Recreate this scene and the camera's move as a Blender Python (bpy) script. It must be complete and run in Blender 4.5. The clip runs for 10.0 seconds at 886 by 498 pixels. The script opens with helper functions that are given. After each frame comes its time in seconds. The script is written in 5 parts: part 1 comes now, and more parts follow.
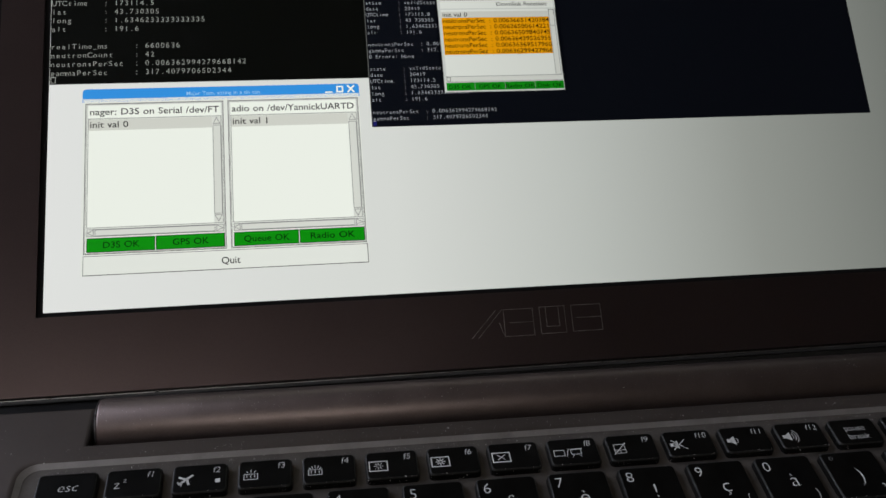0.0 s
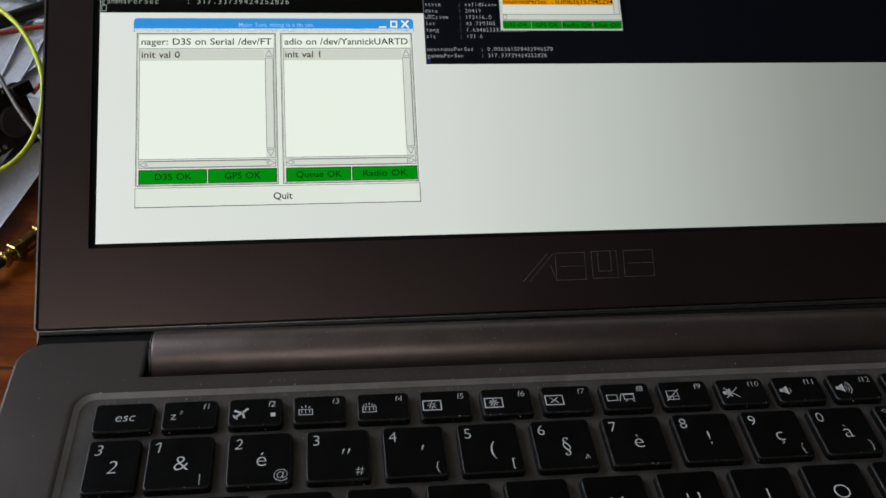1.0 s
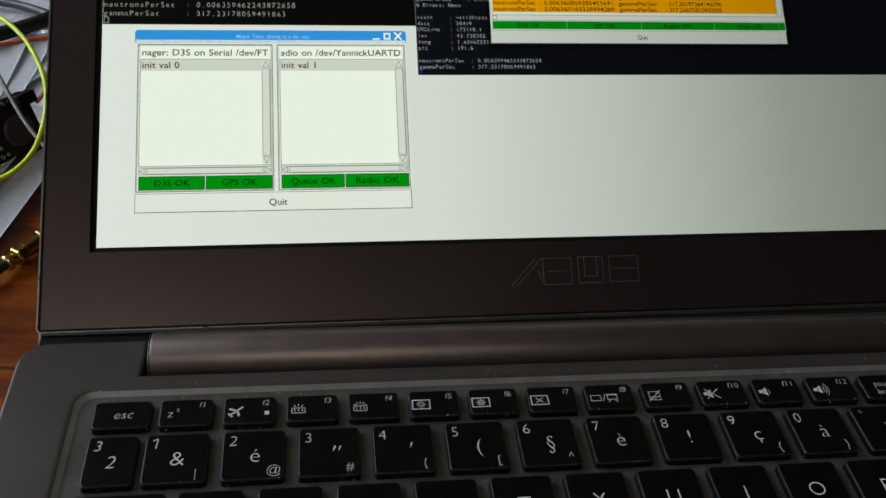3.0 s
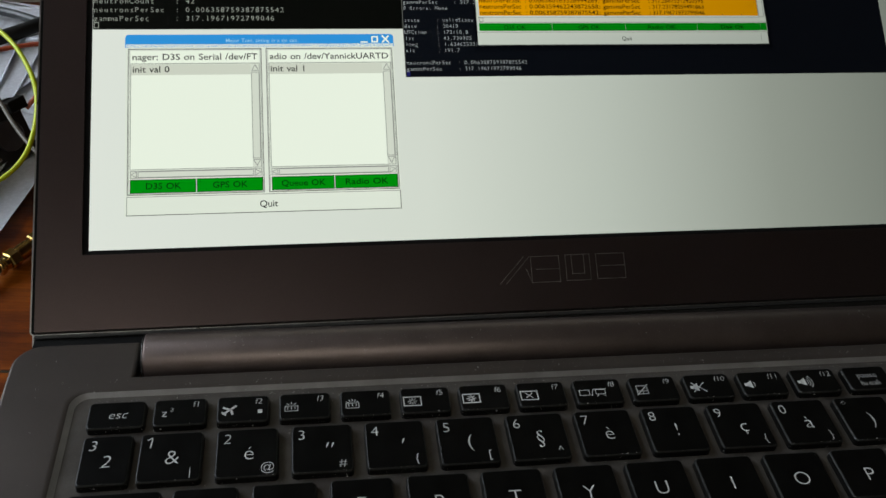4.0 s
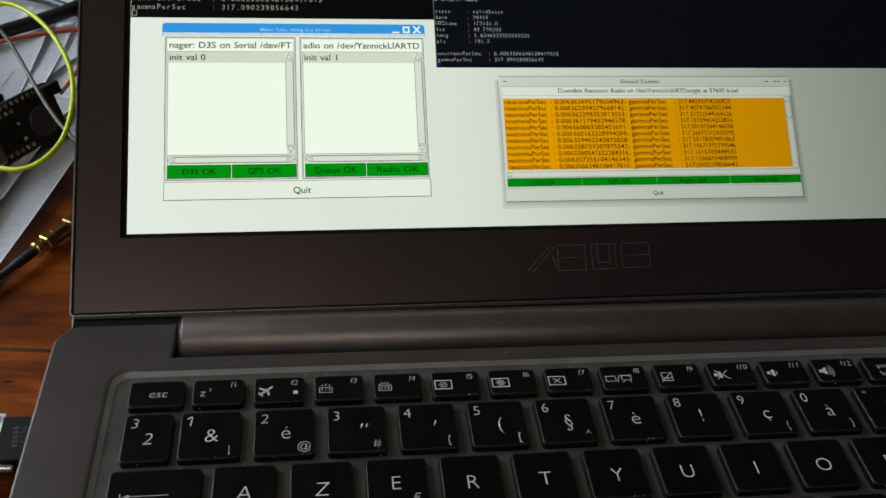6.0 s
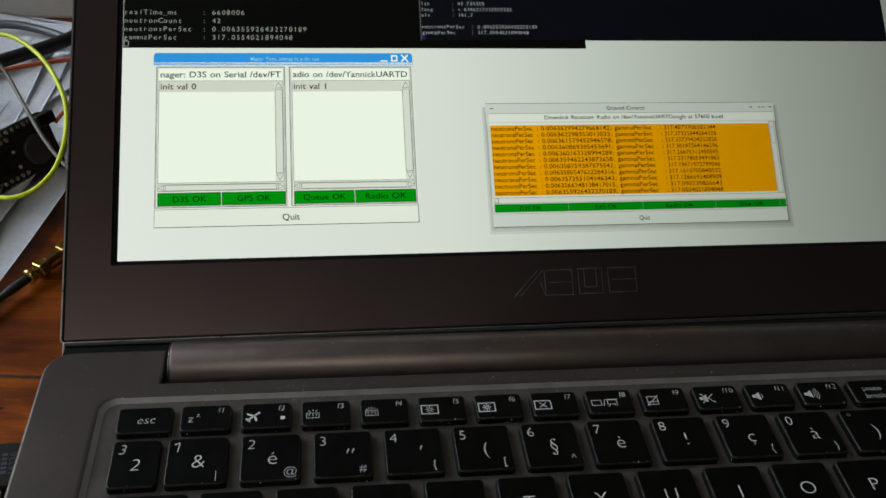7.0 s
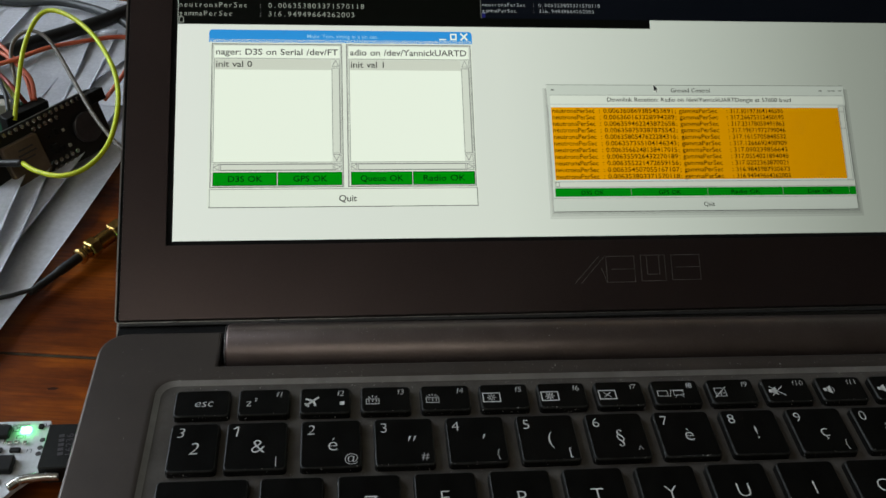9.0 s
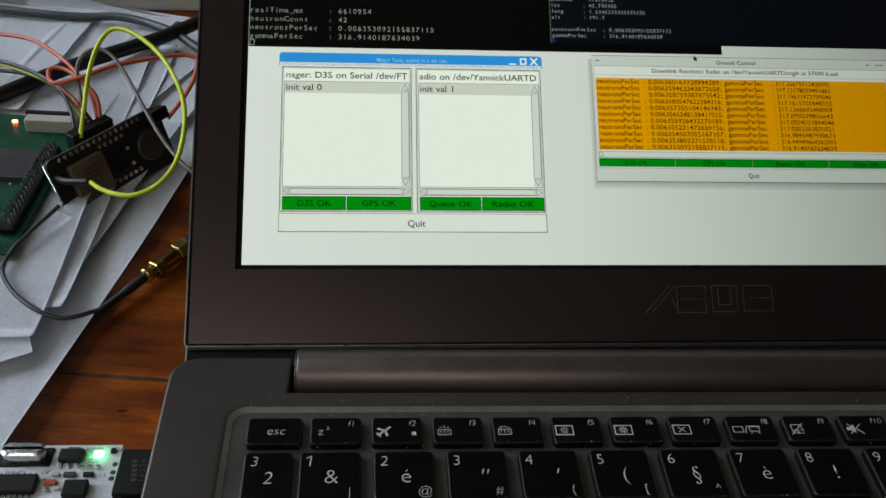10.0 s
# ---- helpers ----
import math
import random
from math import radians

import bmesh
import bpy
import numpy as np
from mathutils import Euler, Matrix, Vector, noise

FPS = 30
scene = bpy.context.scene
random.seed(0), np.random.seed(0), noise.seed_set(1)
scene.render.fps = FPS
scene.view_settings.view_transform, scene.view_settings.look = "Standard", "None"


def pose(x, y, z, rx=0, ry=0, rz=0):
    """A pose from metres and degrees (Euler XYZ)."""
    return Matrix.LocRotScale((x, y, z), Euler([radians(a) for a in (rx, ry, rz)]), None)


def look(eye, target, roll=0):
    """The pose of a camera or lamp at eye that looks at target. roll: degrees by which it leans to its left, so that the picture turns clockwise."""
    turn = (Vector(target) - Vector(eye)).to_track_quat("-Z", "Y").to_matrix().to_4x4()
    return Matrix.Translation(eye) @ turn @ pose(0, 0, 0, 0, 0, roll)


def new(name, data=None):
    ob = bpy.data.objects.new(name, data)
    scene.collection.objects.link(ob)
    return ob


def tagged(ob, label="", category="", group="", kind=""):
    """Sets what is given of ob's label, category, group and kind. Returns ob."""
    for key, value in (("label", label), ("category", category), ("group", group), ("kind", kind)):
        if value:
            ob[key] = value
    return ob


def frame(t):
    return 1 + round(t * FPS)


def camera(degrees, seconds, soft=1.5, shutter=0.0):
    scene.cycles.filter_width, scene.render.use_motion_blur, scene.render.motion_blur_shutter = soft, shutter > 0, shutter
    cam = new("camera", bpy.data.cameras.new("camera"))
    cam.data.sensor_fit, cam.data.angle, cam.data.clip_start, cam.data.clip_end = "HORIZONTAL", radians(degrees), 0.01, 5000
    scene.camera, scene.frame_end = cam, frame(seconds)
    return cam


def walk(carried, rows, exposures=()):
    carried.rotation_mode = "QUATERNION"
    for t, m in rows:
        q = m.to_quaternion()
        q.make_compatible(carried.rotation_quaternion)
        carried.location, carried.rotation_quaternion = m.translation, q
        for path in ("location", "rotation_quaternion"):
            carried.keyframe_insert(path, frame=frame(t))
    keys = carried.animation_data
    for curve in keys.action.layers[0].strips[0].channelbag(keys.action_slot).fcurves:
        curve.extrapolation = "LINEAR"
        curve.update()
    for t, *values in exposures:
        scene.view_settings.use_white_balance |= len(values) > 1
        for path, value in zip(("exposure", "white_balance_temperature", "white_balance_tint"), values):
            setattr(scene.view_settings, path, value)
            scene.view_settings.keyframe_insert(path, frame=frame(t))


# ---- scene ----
cam = camera(50.7, 10.0)
PATH = [
    (0, (0.038, -0.13, 0.208), (0.317, 1.461, -0.971), 3.6),
    (0.2, (0.029, -0.13, 0.206), (0.306, 1.43, -1.014), 3.9),
    (0.5, (0.027, -0.13, 0.206), (0.288, 1.406, -1.048), 4.1),
    (1, (0.026, -0.127, 0.205), (0.278, 1.393, -1.07), 4.8),
    (1.5, (0.026, -0.129, 0.208), (0.272, 1.394, -1.065), 4.8),
    (2, (0.024, -0.13, 0.208), (0.271, 1.4, -1.056), 4.9),
    (2.5, (0.025, -0.131, 0.208), (0.267, 1.401, -1.055), 4.8),
    (3, (0.028, -0.135, 0.209), (0.279, 1.401, -1.047), 4.9),
    (4.3, (0.027, -0.143, 0.21), (0.304, 1.402, -1.029), 4.7),
    (4.5, (0.026, -0.148, 0.207), (0.304, 1.4, -1.027), 4.7),
    (4.7, (0.023, -0.149, 0.204), (0.304, 1.386, -1.047), 4.8),
    (5, (0.021, -0.15, 0.201), (0.295, 1.374, -1.064), 4.9),
    (5.5, (0.018, -0.146, 0.206), (0.283, 1.384, -1.055), 5.1),
    (6, (0.019, -0.143, 0.213), (0.283, 1.383, -1.053), 5.3),
    (6.2, (0.02, -0.142, 0.216), (0.277, 1.398, -1.035), 5.1),
    (7.3, (0.024, -0.146, 0.215), (0.283, 1.412, -1.012), 4.7),
    (7.5, (0.023, -0.145, 0.212), (0.287, 1.407, -1.021), 4.9),
    (8, (0.018, -0.146, 0.213), (0.267, 1.404, -1.027), 4.8),
    (8.5, (0.018, -0.144, 0.21), (0.246, 1.402, -1.038), 4.5),
    (9, (0.013, -0.139, 0.21), (0.223, 1.405, -1.044), 4.5),
    (9.5, (0.01, -0.136, 0.214), (0.189, 1.415, -1.036), 4.2),
    (10, (0.0, -0.132, 0.213), (0.155, 1.422, -1.036), 4.1),
]
# the picture starts pinkish and settles to a slight green
TINTS = [(0.0, -0.08, 6450, 14.0), (0.3, -0.06, 6400, 14.0), (1.5, -0.08, 6450, 6.0), (4.3, -0.08, 6600, 4.0), (5.0, -0.12, 6600, 3.5), (5.6, 0.02, 6600, 3.5), (6.2, 0.03, 6600, 3.5), (7.4, -0.08, 6600, 3.5), (9.0, -0.09, 6600, 3.0), (10.0, -0.20, 6500, 2.5)]
walk(cam, [(t, look(eye, target, roll)) for t, eye, target, roll in PATH], TINTS)

# ---- light ----
LID = math.radians(38.3)
world = bpy.data.worlds.new("world")
scene.world = world
world.use_nodes = True
sky = world.node_tree.nodes.new("ShaderNodeTexSky")
sky.sky_type, sky.sun_disc = "NISHITA", False
sky.sun_elevation, sky.sun_rotation = radians(30), radians(200)
world.node_tree.links.new(sky.outputs[0], world.node_tree.nodes["Background"].inputs[0])
world.node_tree.nodes["Background"].inputs[1].default_value = 0.10


def area(name, m, sx, sy, watts, colour):
    lamp = bpy.data.lights.new(name, "AREA")
    lamp.shape, lamp.size, lamp.size_y, lamp.energy, lamp.color = "RECTANGLE", sx, sy, watts, colour
    ob = new(name, lamp)
    ob.matrix_world = m
    return ob


area("window_daylight", look((-1.42, 0.52, 0.98), (-0.02, 0.1, 0.05)), 1.5, 1.1, 32.0, (0.81, 0.87, 1.0))
# lamp of an unseen window, added for the highlight along the hinge barrel
area("added_high_window_light", look((-0.42, -1.14, 1.32), (-0.05, 0.1, 0.05)), 1.0, 0.5, 4.4, (1.0, 0.96, 0.88))


# ---- materials ----
def node_mat(name):
    m = bpy.data.materials.new(name)
    m.use_nodes = True
    nt = m.node_tree
    return m, nt, nt.nodes["Principled BSDF"]


def noise_node(nt, scale, detail=4.0, stretch=None, rough=0.55):
    tc = nt.nodes.new("ShaderNodeTexCoord")
    mp = nt.nodes.new("ShaderNodeMapping")
    if stretch:
        mp.inputs["Scale"].default_value = stretch
    nz = nt.nodes.new("ShaderNodeTexNoise")
    nz.inputs["Scale"].default_value, nz.inputs["Detail"].default_value = scale, detail
    nz.inputs["Roughness"].default_value = rough
    nt.links.new(tc.outputs["Object"], mp.inputs["Vector"])
    nt.links.new(mp.outputs[0], nz.inputs["Vector"])
    return nz


def ramp(nt, src, stops):
    r = nt.nodes.new("ShaderNodeValToRGB")
    els = r.color_ramp.elements
    els[0].position, els[0].color = stops[0][0], (*stops[0][1], 1)
    els[1].position, els[1].color = stops[-1][0], (*stops[-1][1], 1)
    for p, c in stops[1:-1]:
        e = els.new(p)
        e.color = (*c, 1)
    nt.links.new(src, r.inputs[0])
    return r


def varied(name, dark, light, scale, metal=0.0, rough=0.5, rvar=0.1, bump=0.0, bscale=None, stretch=None, spec=0.5, detail=4.0):
    """A surface whose colour and gloss vary at two scales."""
    m, nt, b = node_mat(name)
    n1 = noise_node(nt, scale, detail, stretch)
    c = ramp(nt, n1.outputs[0], [(0.3, dark), (0.7, light)])
    n2 = noise_node(nt, bscale or scale * 9, 3.0, stretch)
    mix = nt.nodes.new("ShaderNodeMix")
    mix.data_type, mix.blend_type = "RGBA", "MULTIPLY"
    mix.inputs["Factor"].default_value = 0.35
    c2 = ramp(nt, n2.outputs[0], [(0.3, (0.6, 0.6, 0.6)), (0.7, (1, 1, 1))])
    nt.links.new(c.outputs[0], mix.inputs["A"])
    nt.links.new(c2.outputs[0], mix.inputs["B"])
    nt.links.new(mix.outputs["Result"], b.inputs["Base Color"])
    rr = nt.nodes.new("ShaderNodeMapRange")
    rr.inputs["To Min"].default_value, rr.inputs["To Max"].default_value = rough - rvar, rough + rvar
    nt.links.new(n1.outputs[0], rr.inputs["Value"])
    nt.links.new(rr.outputs[0], b.inputs["Roughness"])
    b.inputs["Metallic"].default_value = metal
    b.inputs["Specular IOR Level"].default_value = spec
    if bump:
        bp = nt.nodes.new("ShaderNodeBump")
        bp.inputs["Strength"].default_value, bp.inputs["Distance"].default_value = bump, 0.0004
        nt.links.new(n2.outputs[0], bp.inputs["Height"])
        nt.links.new(bp.outputs[0], b.inputs["Normal"])
    return m


def glowing(name, colour, strength=1.0, base=(0.002, 0.002, 0.002), rough=0.5):
    m, nt, b = node_mat(name)
    b.inputs["Base Color"].default_value = (*base, 1)
    b.inputs["Roughness"].default_value = rough
    b.inputs["Specular IOR Level"].default_value = 0.05
    b.inputs["Emission Color"].default_value = (*colour, 1)
    b.inputs["Emission Strength"].default_value = strength
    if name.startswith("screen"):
        # dimming of the panel seen at an angle, painted into the glow along x
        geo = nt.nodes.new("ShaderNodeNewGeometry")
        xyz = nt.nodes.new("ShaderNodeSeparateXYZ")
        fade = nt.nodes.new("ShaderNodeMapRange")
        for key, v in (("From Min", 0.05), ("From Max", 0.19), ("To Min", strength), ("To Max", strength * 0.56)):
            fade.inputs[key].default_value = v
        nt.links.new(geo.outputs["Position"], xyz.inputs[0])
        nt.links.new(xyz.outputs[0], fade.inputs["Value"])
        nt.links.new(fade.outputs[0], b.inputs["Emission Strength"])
    return m


def lin(r, g, b):
    return tuple(((c / 255 + 0.055) / 1.055) ** 2.4 if c > 10 else c / 255 / 12.92 for c in (r, g, b))


M_DECK = varied("anodised_brown_aluminium", (0.080, 0.067, 0.060), (0.098, 0.083, 0.074), 30, metal=0.65, rough=0.38, rvar=0.03, bump=0.03, bscale=4500)
M_BEZEL = varied("brown_bezel_metal", (0.064, 0.047, 0.046), (0.074, 0.055, 0.053), 14, metal=0.9, rough=0.31, rvar=0.02, spec=0.5, bump=0.02, bscale=4000)
M_TRAY = varied("dusty_keyboard_tray", (0.098, 0.088, 0.080), (0.136, 0.124, 0.112), 160, metal=0.55, rough=0.34, rvar=0.06, bump=0.06, bscale=2500)
M_BARREL = varied("brown_hinge_metal", (0.125, 0.098, 0.090), (0.155, 0.122, 0.111), 90, metal=0.85, rough=0.40, rvar=0.04, bump=0.03, bscale=2500)
M_EDGE = varied("bright_cut_edge", (0.20, 0.19, 0.185), (0.30, 0.29, 0.28), 200, metal=0.9, rough=0.3)
M_GAP = varied("black_gap", (0.004, 0.004, 0.004), (0.008, 0.008, 0.008), 100, rough=0.8, spec=0.1)
M_RUBBER = varied("black_rubber", (0.008, 0.008, 0.008), (0.014, 0.014, 0.014), 300, rough=0.6)
M_KEY = varied("black_key_plastic", (0.0016, 0.0016, 0.0014), (0.0034, 0.0033, 0.003), 120, rough=0.36, rvar=0.1, bump=0.08, bscale=3500, spec=0.10)
# key bevels painted paler, for wear and for the light along their edges
M_KEYEDGE = varied("worn_lit_key_edge", (0.005, 0.005, 0.0045), (0.020, 0.0195, 0.018), 900, rough=0.36, rvar=0.1, spec=0.25)
# hollow's slope in paler metal than the deck, standing in for its highlight
M_SLOPE = varied("slope_highlight_metal", (0.27, 0.255, 0.24), (0.36, 0.34, 0.32), 120, metal=0.75, rough=0.40, rvar=0.06, bump=0.03, bscale=3000)
M_LEGEND = varied("key_print", (0.50, 0.50, 0.49), (0.62, 0.62, 0.60), 500, rough=0.5)
M_LOGO = varied("dark_mirror_print", (0.16, 0.15, 0.14), (0.55, 0.52, 0.50), 160, metal=0.9, rough=0.35)
M_DUST = varied("dust", (0.30, 0.29, 0.27), (0.55, 0.53, 0.50), 900, rough=0.9)

# the screen's colours
G_DESK, nt_, b_ = node_mat("screen_desktop")
b_.inputs["Base Color"].default_value = (0.004, 0.004, 0.004, 1)
b_.inputs["Specular IOR Level"].default_value = 0.12
b_.inputs["Roughness"].default_value = 0.35
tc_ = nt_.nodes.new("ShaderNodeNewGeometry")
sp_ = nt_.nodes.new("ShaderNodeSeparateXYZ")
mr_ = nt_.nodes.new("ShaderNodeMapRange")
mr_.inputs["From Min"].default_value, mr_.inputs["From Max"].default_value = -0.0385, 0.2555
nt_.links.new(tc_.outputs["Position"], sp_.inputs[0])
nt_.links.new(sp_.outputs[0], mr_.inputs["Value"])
# near white to mid grey along x: angled-view dimming painted into the desktop
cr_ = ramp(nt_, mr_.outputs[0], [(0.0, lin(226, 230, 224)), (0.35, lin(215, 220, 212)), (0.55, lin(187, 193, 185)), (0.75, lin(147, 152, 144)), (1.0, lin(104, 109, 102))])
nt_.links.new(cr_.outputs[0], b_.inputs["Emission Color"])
b_.inputs["Emission Strength"].default_value = 1.0
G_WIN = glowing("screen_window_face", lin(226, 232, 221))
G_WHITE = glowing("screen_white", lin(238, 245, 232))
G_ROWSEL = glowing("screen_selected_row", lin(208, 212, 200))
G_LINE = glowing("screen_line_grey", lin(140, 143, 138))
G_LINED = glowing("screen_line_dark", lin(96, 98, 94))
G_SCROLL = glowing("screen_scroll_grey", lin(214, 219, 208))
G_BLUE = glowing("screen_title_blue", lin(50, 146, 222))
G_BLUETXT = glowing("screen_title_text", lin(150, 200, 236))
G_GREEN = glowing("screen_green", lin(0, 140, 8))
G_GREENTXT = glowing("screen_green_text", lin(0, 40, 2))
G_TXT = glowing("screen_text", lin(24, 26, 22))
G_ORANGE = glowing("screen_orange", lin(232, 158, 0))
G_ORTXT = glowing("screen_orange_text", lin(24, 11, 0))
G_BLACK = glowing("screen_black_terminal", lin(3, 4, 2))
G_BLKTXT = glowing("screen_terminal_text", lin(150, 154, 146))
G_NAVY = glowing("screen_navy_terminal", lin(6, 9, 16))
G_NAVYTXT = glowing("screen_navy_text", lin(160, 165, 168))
# second window's face and green, darkened for the steeper view of that side
G_WIN2 = glowing("screen_window_face_dimmed", lin(206, 213, 204))
G_GREEN2 = glowing("screen_green_dimmed", lin(4, 136, 14))
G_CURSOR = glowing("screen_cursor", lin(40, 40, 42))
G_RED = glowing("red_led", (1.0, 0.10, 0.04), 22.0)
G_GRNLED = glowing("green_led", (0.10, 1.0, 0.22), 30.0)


# ---- mesh helpers ----
def part(name, bm, material, parent=None, label="", m=None, smooth=False):
    me = bpy.data.meshes.new(name)
    bm.to_mesh(me)
    bm.free()
    for mat in material if isinstance(material, (list, tuple)) else [material]:
        me.materials.append(mat)
    if smooth:
        for p in me.polygons:
            p.use_smooth = True
    ob = new(name, me)
    if parent is not None:
        ob.parent = parent
    if m is not None:
        ob.matrix_basis = m
    if label:
        ob["label"] = label
    return ob


def thing(name, m, label, category, group=""):
    ob = new(name)
    ob.matrix_basis = m
    ob.empty_display_size = 0.01
    return tagged(ob, label, category, group)


def box(bm, x0, x1, y0, y1, z0, z1, mi=0):
    v = [bm.verts.new((x, y, z)) for z in (z0, z1) for x, y in ((x0, y0), (x1, y0), (x1, y1), (x0, y1))]
    for q in ((3, 2, 1, 0), (4, 5, 6, 7), (0, 1, 5, 4), (1, 2, 6, 5), (2, 3, 7, 6), (3, 0, 4, 7)):
        bm.faces.new([v[i] for i in q]).material_index = mi
    return v


def soft_box(bm, x0, x1, y0, y1, z0, z1, r=0.0004, seg=2, mi=0):
    """A box with rounded edges."""
    tmp = bmesh.new()
    box(tmp, x0, x1, y0, y1, z0, z1)
    bmesh.ops.bevel(tmp, geom=tmp.edges[:], offset=r, segments=seg, affect="EDGES", profile=0.6)
    merge(bm, tmp, mi)


def merge(bm, other, mi=None, m=None):
    if m is not None:
        bmesh.ops.transform(other, matrix=m, verts=other.verts[:])
    vs = {}
    for v in other.verts:
        vs[v] = bm.verts.new(v.co)
    for f in other.faces:
        nf = bm.faces.new([vs[v] for v in f.verts])
        nf.material_index = f.material_index if mi is None else mi
        nf.smooth = f.smooth
    other.free()


def rrect(x0, x1, y0, y1, r, seg=4):
    pts = []
    for cx, cy, a0 in ((x1 - r, y1 - r, 0), (x0 + r, y1 - r, 90), (x0 + r, y0 + r, 180), (x1 - r, y0 + r, 270)):
        for i in range(seg + 1):
            a = math.radians(a0 + 90 * i / seg)
            pts.append((cx + r * math.cos(a), cy + r * math.sin(a)))
    return pts


def loft(bm, loops, mi=0, cap_top=True, cap_bottom=True):
    """Closed loops of equal count, joined in order."""
    rings = [[bm.verts.new(p) for p in lp] for lp in loops]
    for a, b in zip(rings, rings[1:]):
        n = len(a)
        for i in range(n):
            bm.faces.new((a[i], a[(i + 1) % n], b[(i + 1) % n], b[i])).material_index = mi
    if cap_bottom:
        bm.faces.new(rings[0][::-1]).material_index = mi
    if cap_top:
        bm.faces.new(rings[-1]).material_index = mi
    return rings


def flat(bm, u0, u1, v0, v1, z=0.0, mi=0):
    f = bm.faces.new([bm.verts.new(p) for p in ((u0, v0, z), (u1, v0, z), (u1, v1, z), (u0, v1, z))])
    f.material_index = mi


def outline(bm, u0, u1, v0, v1, w, z=0.0, mi=0):
    flat(bm, u0, u1, v0, v0 + w, z, mi), flat(bm, u0, u1, v1 - w, v1, z, mi)
    flat(bm, u0, u0 + w, v0 + w, v1 - w, z, mi), flat(bm, u1 - w, u1, v0 + w, v1 - w, z, mi)


def stroke(bm, pts, w, z=0.0, mi=0):
    """A flat line of width w along the points."""
    for (ax, ay), (bx, by) in zip(pts, pts[1:]):
        l = math.hypot(bx - ax, by - ay) or 1e-9
        dx, dy = (bx - ax) / l, (by - ay) / l
        ax, ay, bx, by = ax - dx * w * 0.3, ay - dy * w * 0.3, bx + dx * w * 0.3, by + dy * w * 0.3
        nx, ny = -dy * w / 2, dx * w / 2
        f = bm.faces.new([bm.verts.new(p) for p in ((ax - nx, ay - ny, z), (bx - nx, by - ny, z), (bx + nx, by + ny, z), (ax + nx, ay + ny, z))])
        f.material_index = mi


GLYPHS = {}


WEIGHT = [0.0]  # thinner or bolder print


def glyph(ch):
    """Vertices, faces and advance of one character of the built-in font, for a size of 1."""
    if (ch, WEIGHT[0]) not in GLYPHS:
        cu = bpy.data.curves.new("glyph", "FONT")
        cu.body, cu.size, cu.resolution_u, cu.offset = ch, 1.0, 3, WEIGHT[0]
        ob = bpy.data.objects.new("glyph", cu)
        scene.collection.objects.link(ob)
        me = bpy.data.meshes.new_from_object(ob)
        vs = [tuple(v.co) for v in me.vertices]
        fs = [tuple(p.vertices) for p in me.polygons]
        xs = [v[0] for v in vs] or [0, 0.3]
        cu.body = ch + "|"
        me2 = bpy.data.meshes.new_from_object(ob)
        bar = max(v.co[0] for v in me2.vertices)
        cu.body = "||"
        me3 = bpy.data.meshes.new_from_object(ob)
        b2 = max(v.co[0] for v in me3.vertices)
        cu.body = "|"
        me4 = bpy.data.meshes.new_from_object(ob)
        b1 = max(v.co[0] for v in me4.vertices)
        GLYPHS[(ch, WEIGHT[0])] = (vs, fs, bar - b1, b2 - b1, min(xs), max(xs))
        for k in (me, me2, me3, me4):
            bpy.data.meshes.remove(k)
        bpy.data.objects.remove(ob)
        bpy.data.curves.remove(cu)
    return GLYPHS[(ch, WEIGHT[0])]


def put_glyph(bm, ch, x, y, size, z, mi, shear=0.0, sx=1.0):
    vs, fs = glyph(ch)[:2]
    bv = [bm.verts.new((x + (a + shear * b) * size * sx, y + b * size, z)) for a, b, _ in vs]
    for f in fs:
        try:
            bm.faces.new([bv[i] for i in f]).material_index = mi
        except ValueError:
            pass


def text_width(s, size):
    return sum((glyph(c)[2] if c != " " else 0.32) for c in s) * size


def text(bm, s, x, y, size, z=0.0, mi=0, align="l", width=None, shear=0.0):
    """A line of text with its base line at y; width squeezes or stretches it to that length."""
    w = text_width(s, size)
    sx = width / w if width else 1.0
    x -= {"l": 0, "c": 0.5, "r": 1}[align] * w * sx
    for c in s:
        if c != " ":
            put_glyph(bm, c, x, y, size, z, mi, shear, sx)
        x += (glyph(c)[2] if c != " " else 0.32) * size * sx


def text_part(bm, s, x, y, size, z, mi, align, width, lo, hi):
    """Those characters of a line whose middle lies between lo and hi."""
    w = text_width(s, size)
    sx = width / w
    x -= {"l": 0, "c": 0.5, "r": 1}[align] * w * sx
    for c in s:
        adv = (glyph(c)[2] if c != " " else 0.32) * size * sx
        if c != " " and lo <= x + adv / 2 < hi:
            put_glyph(bm, c, x, y, size, z, mi, 0.0, sx)
        x += adv


def mono(bm, s, x, y, adv, size, z=0.0, mi=0):
    """A line of fixed-width text."""
    kept, WEIGHT[0] = WEIGHT[0], -0.006
    for i, c in enumerate(s):
        if c != " ":
            g = glyph(c)
            sx = min(1.0, adv * 0.98 / max(1e-6, (g[5] - g[4]) * size))
            put_glyph(bm, c, x + (i + 0.5) * adv - (g[4] + g[5]) / 2 * size * sx, y, size, z, mi, 0.0, sx)
    WEIGHT[0] = kept


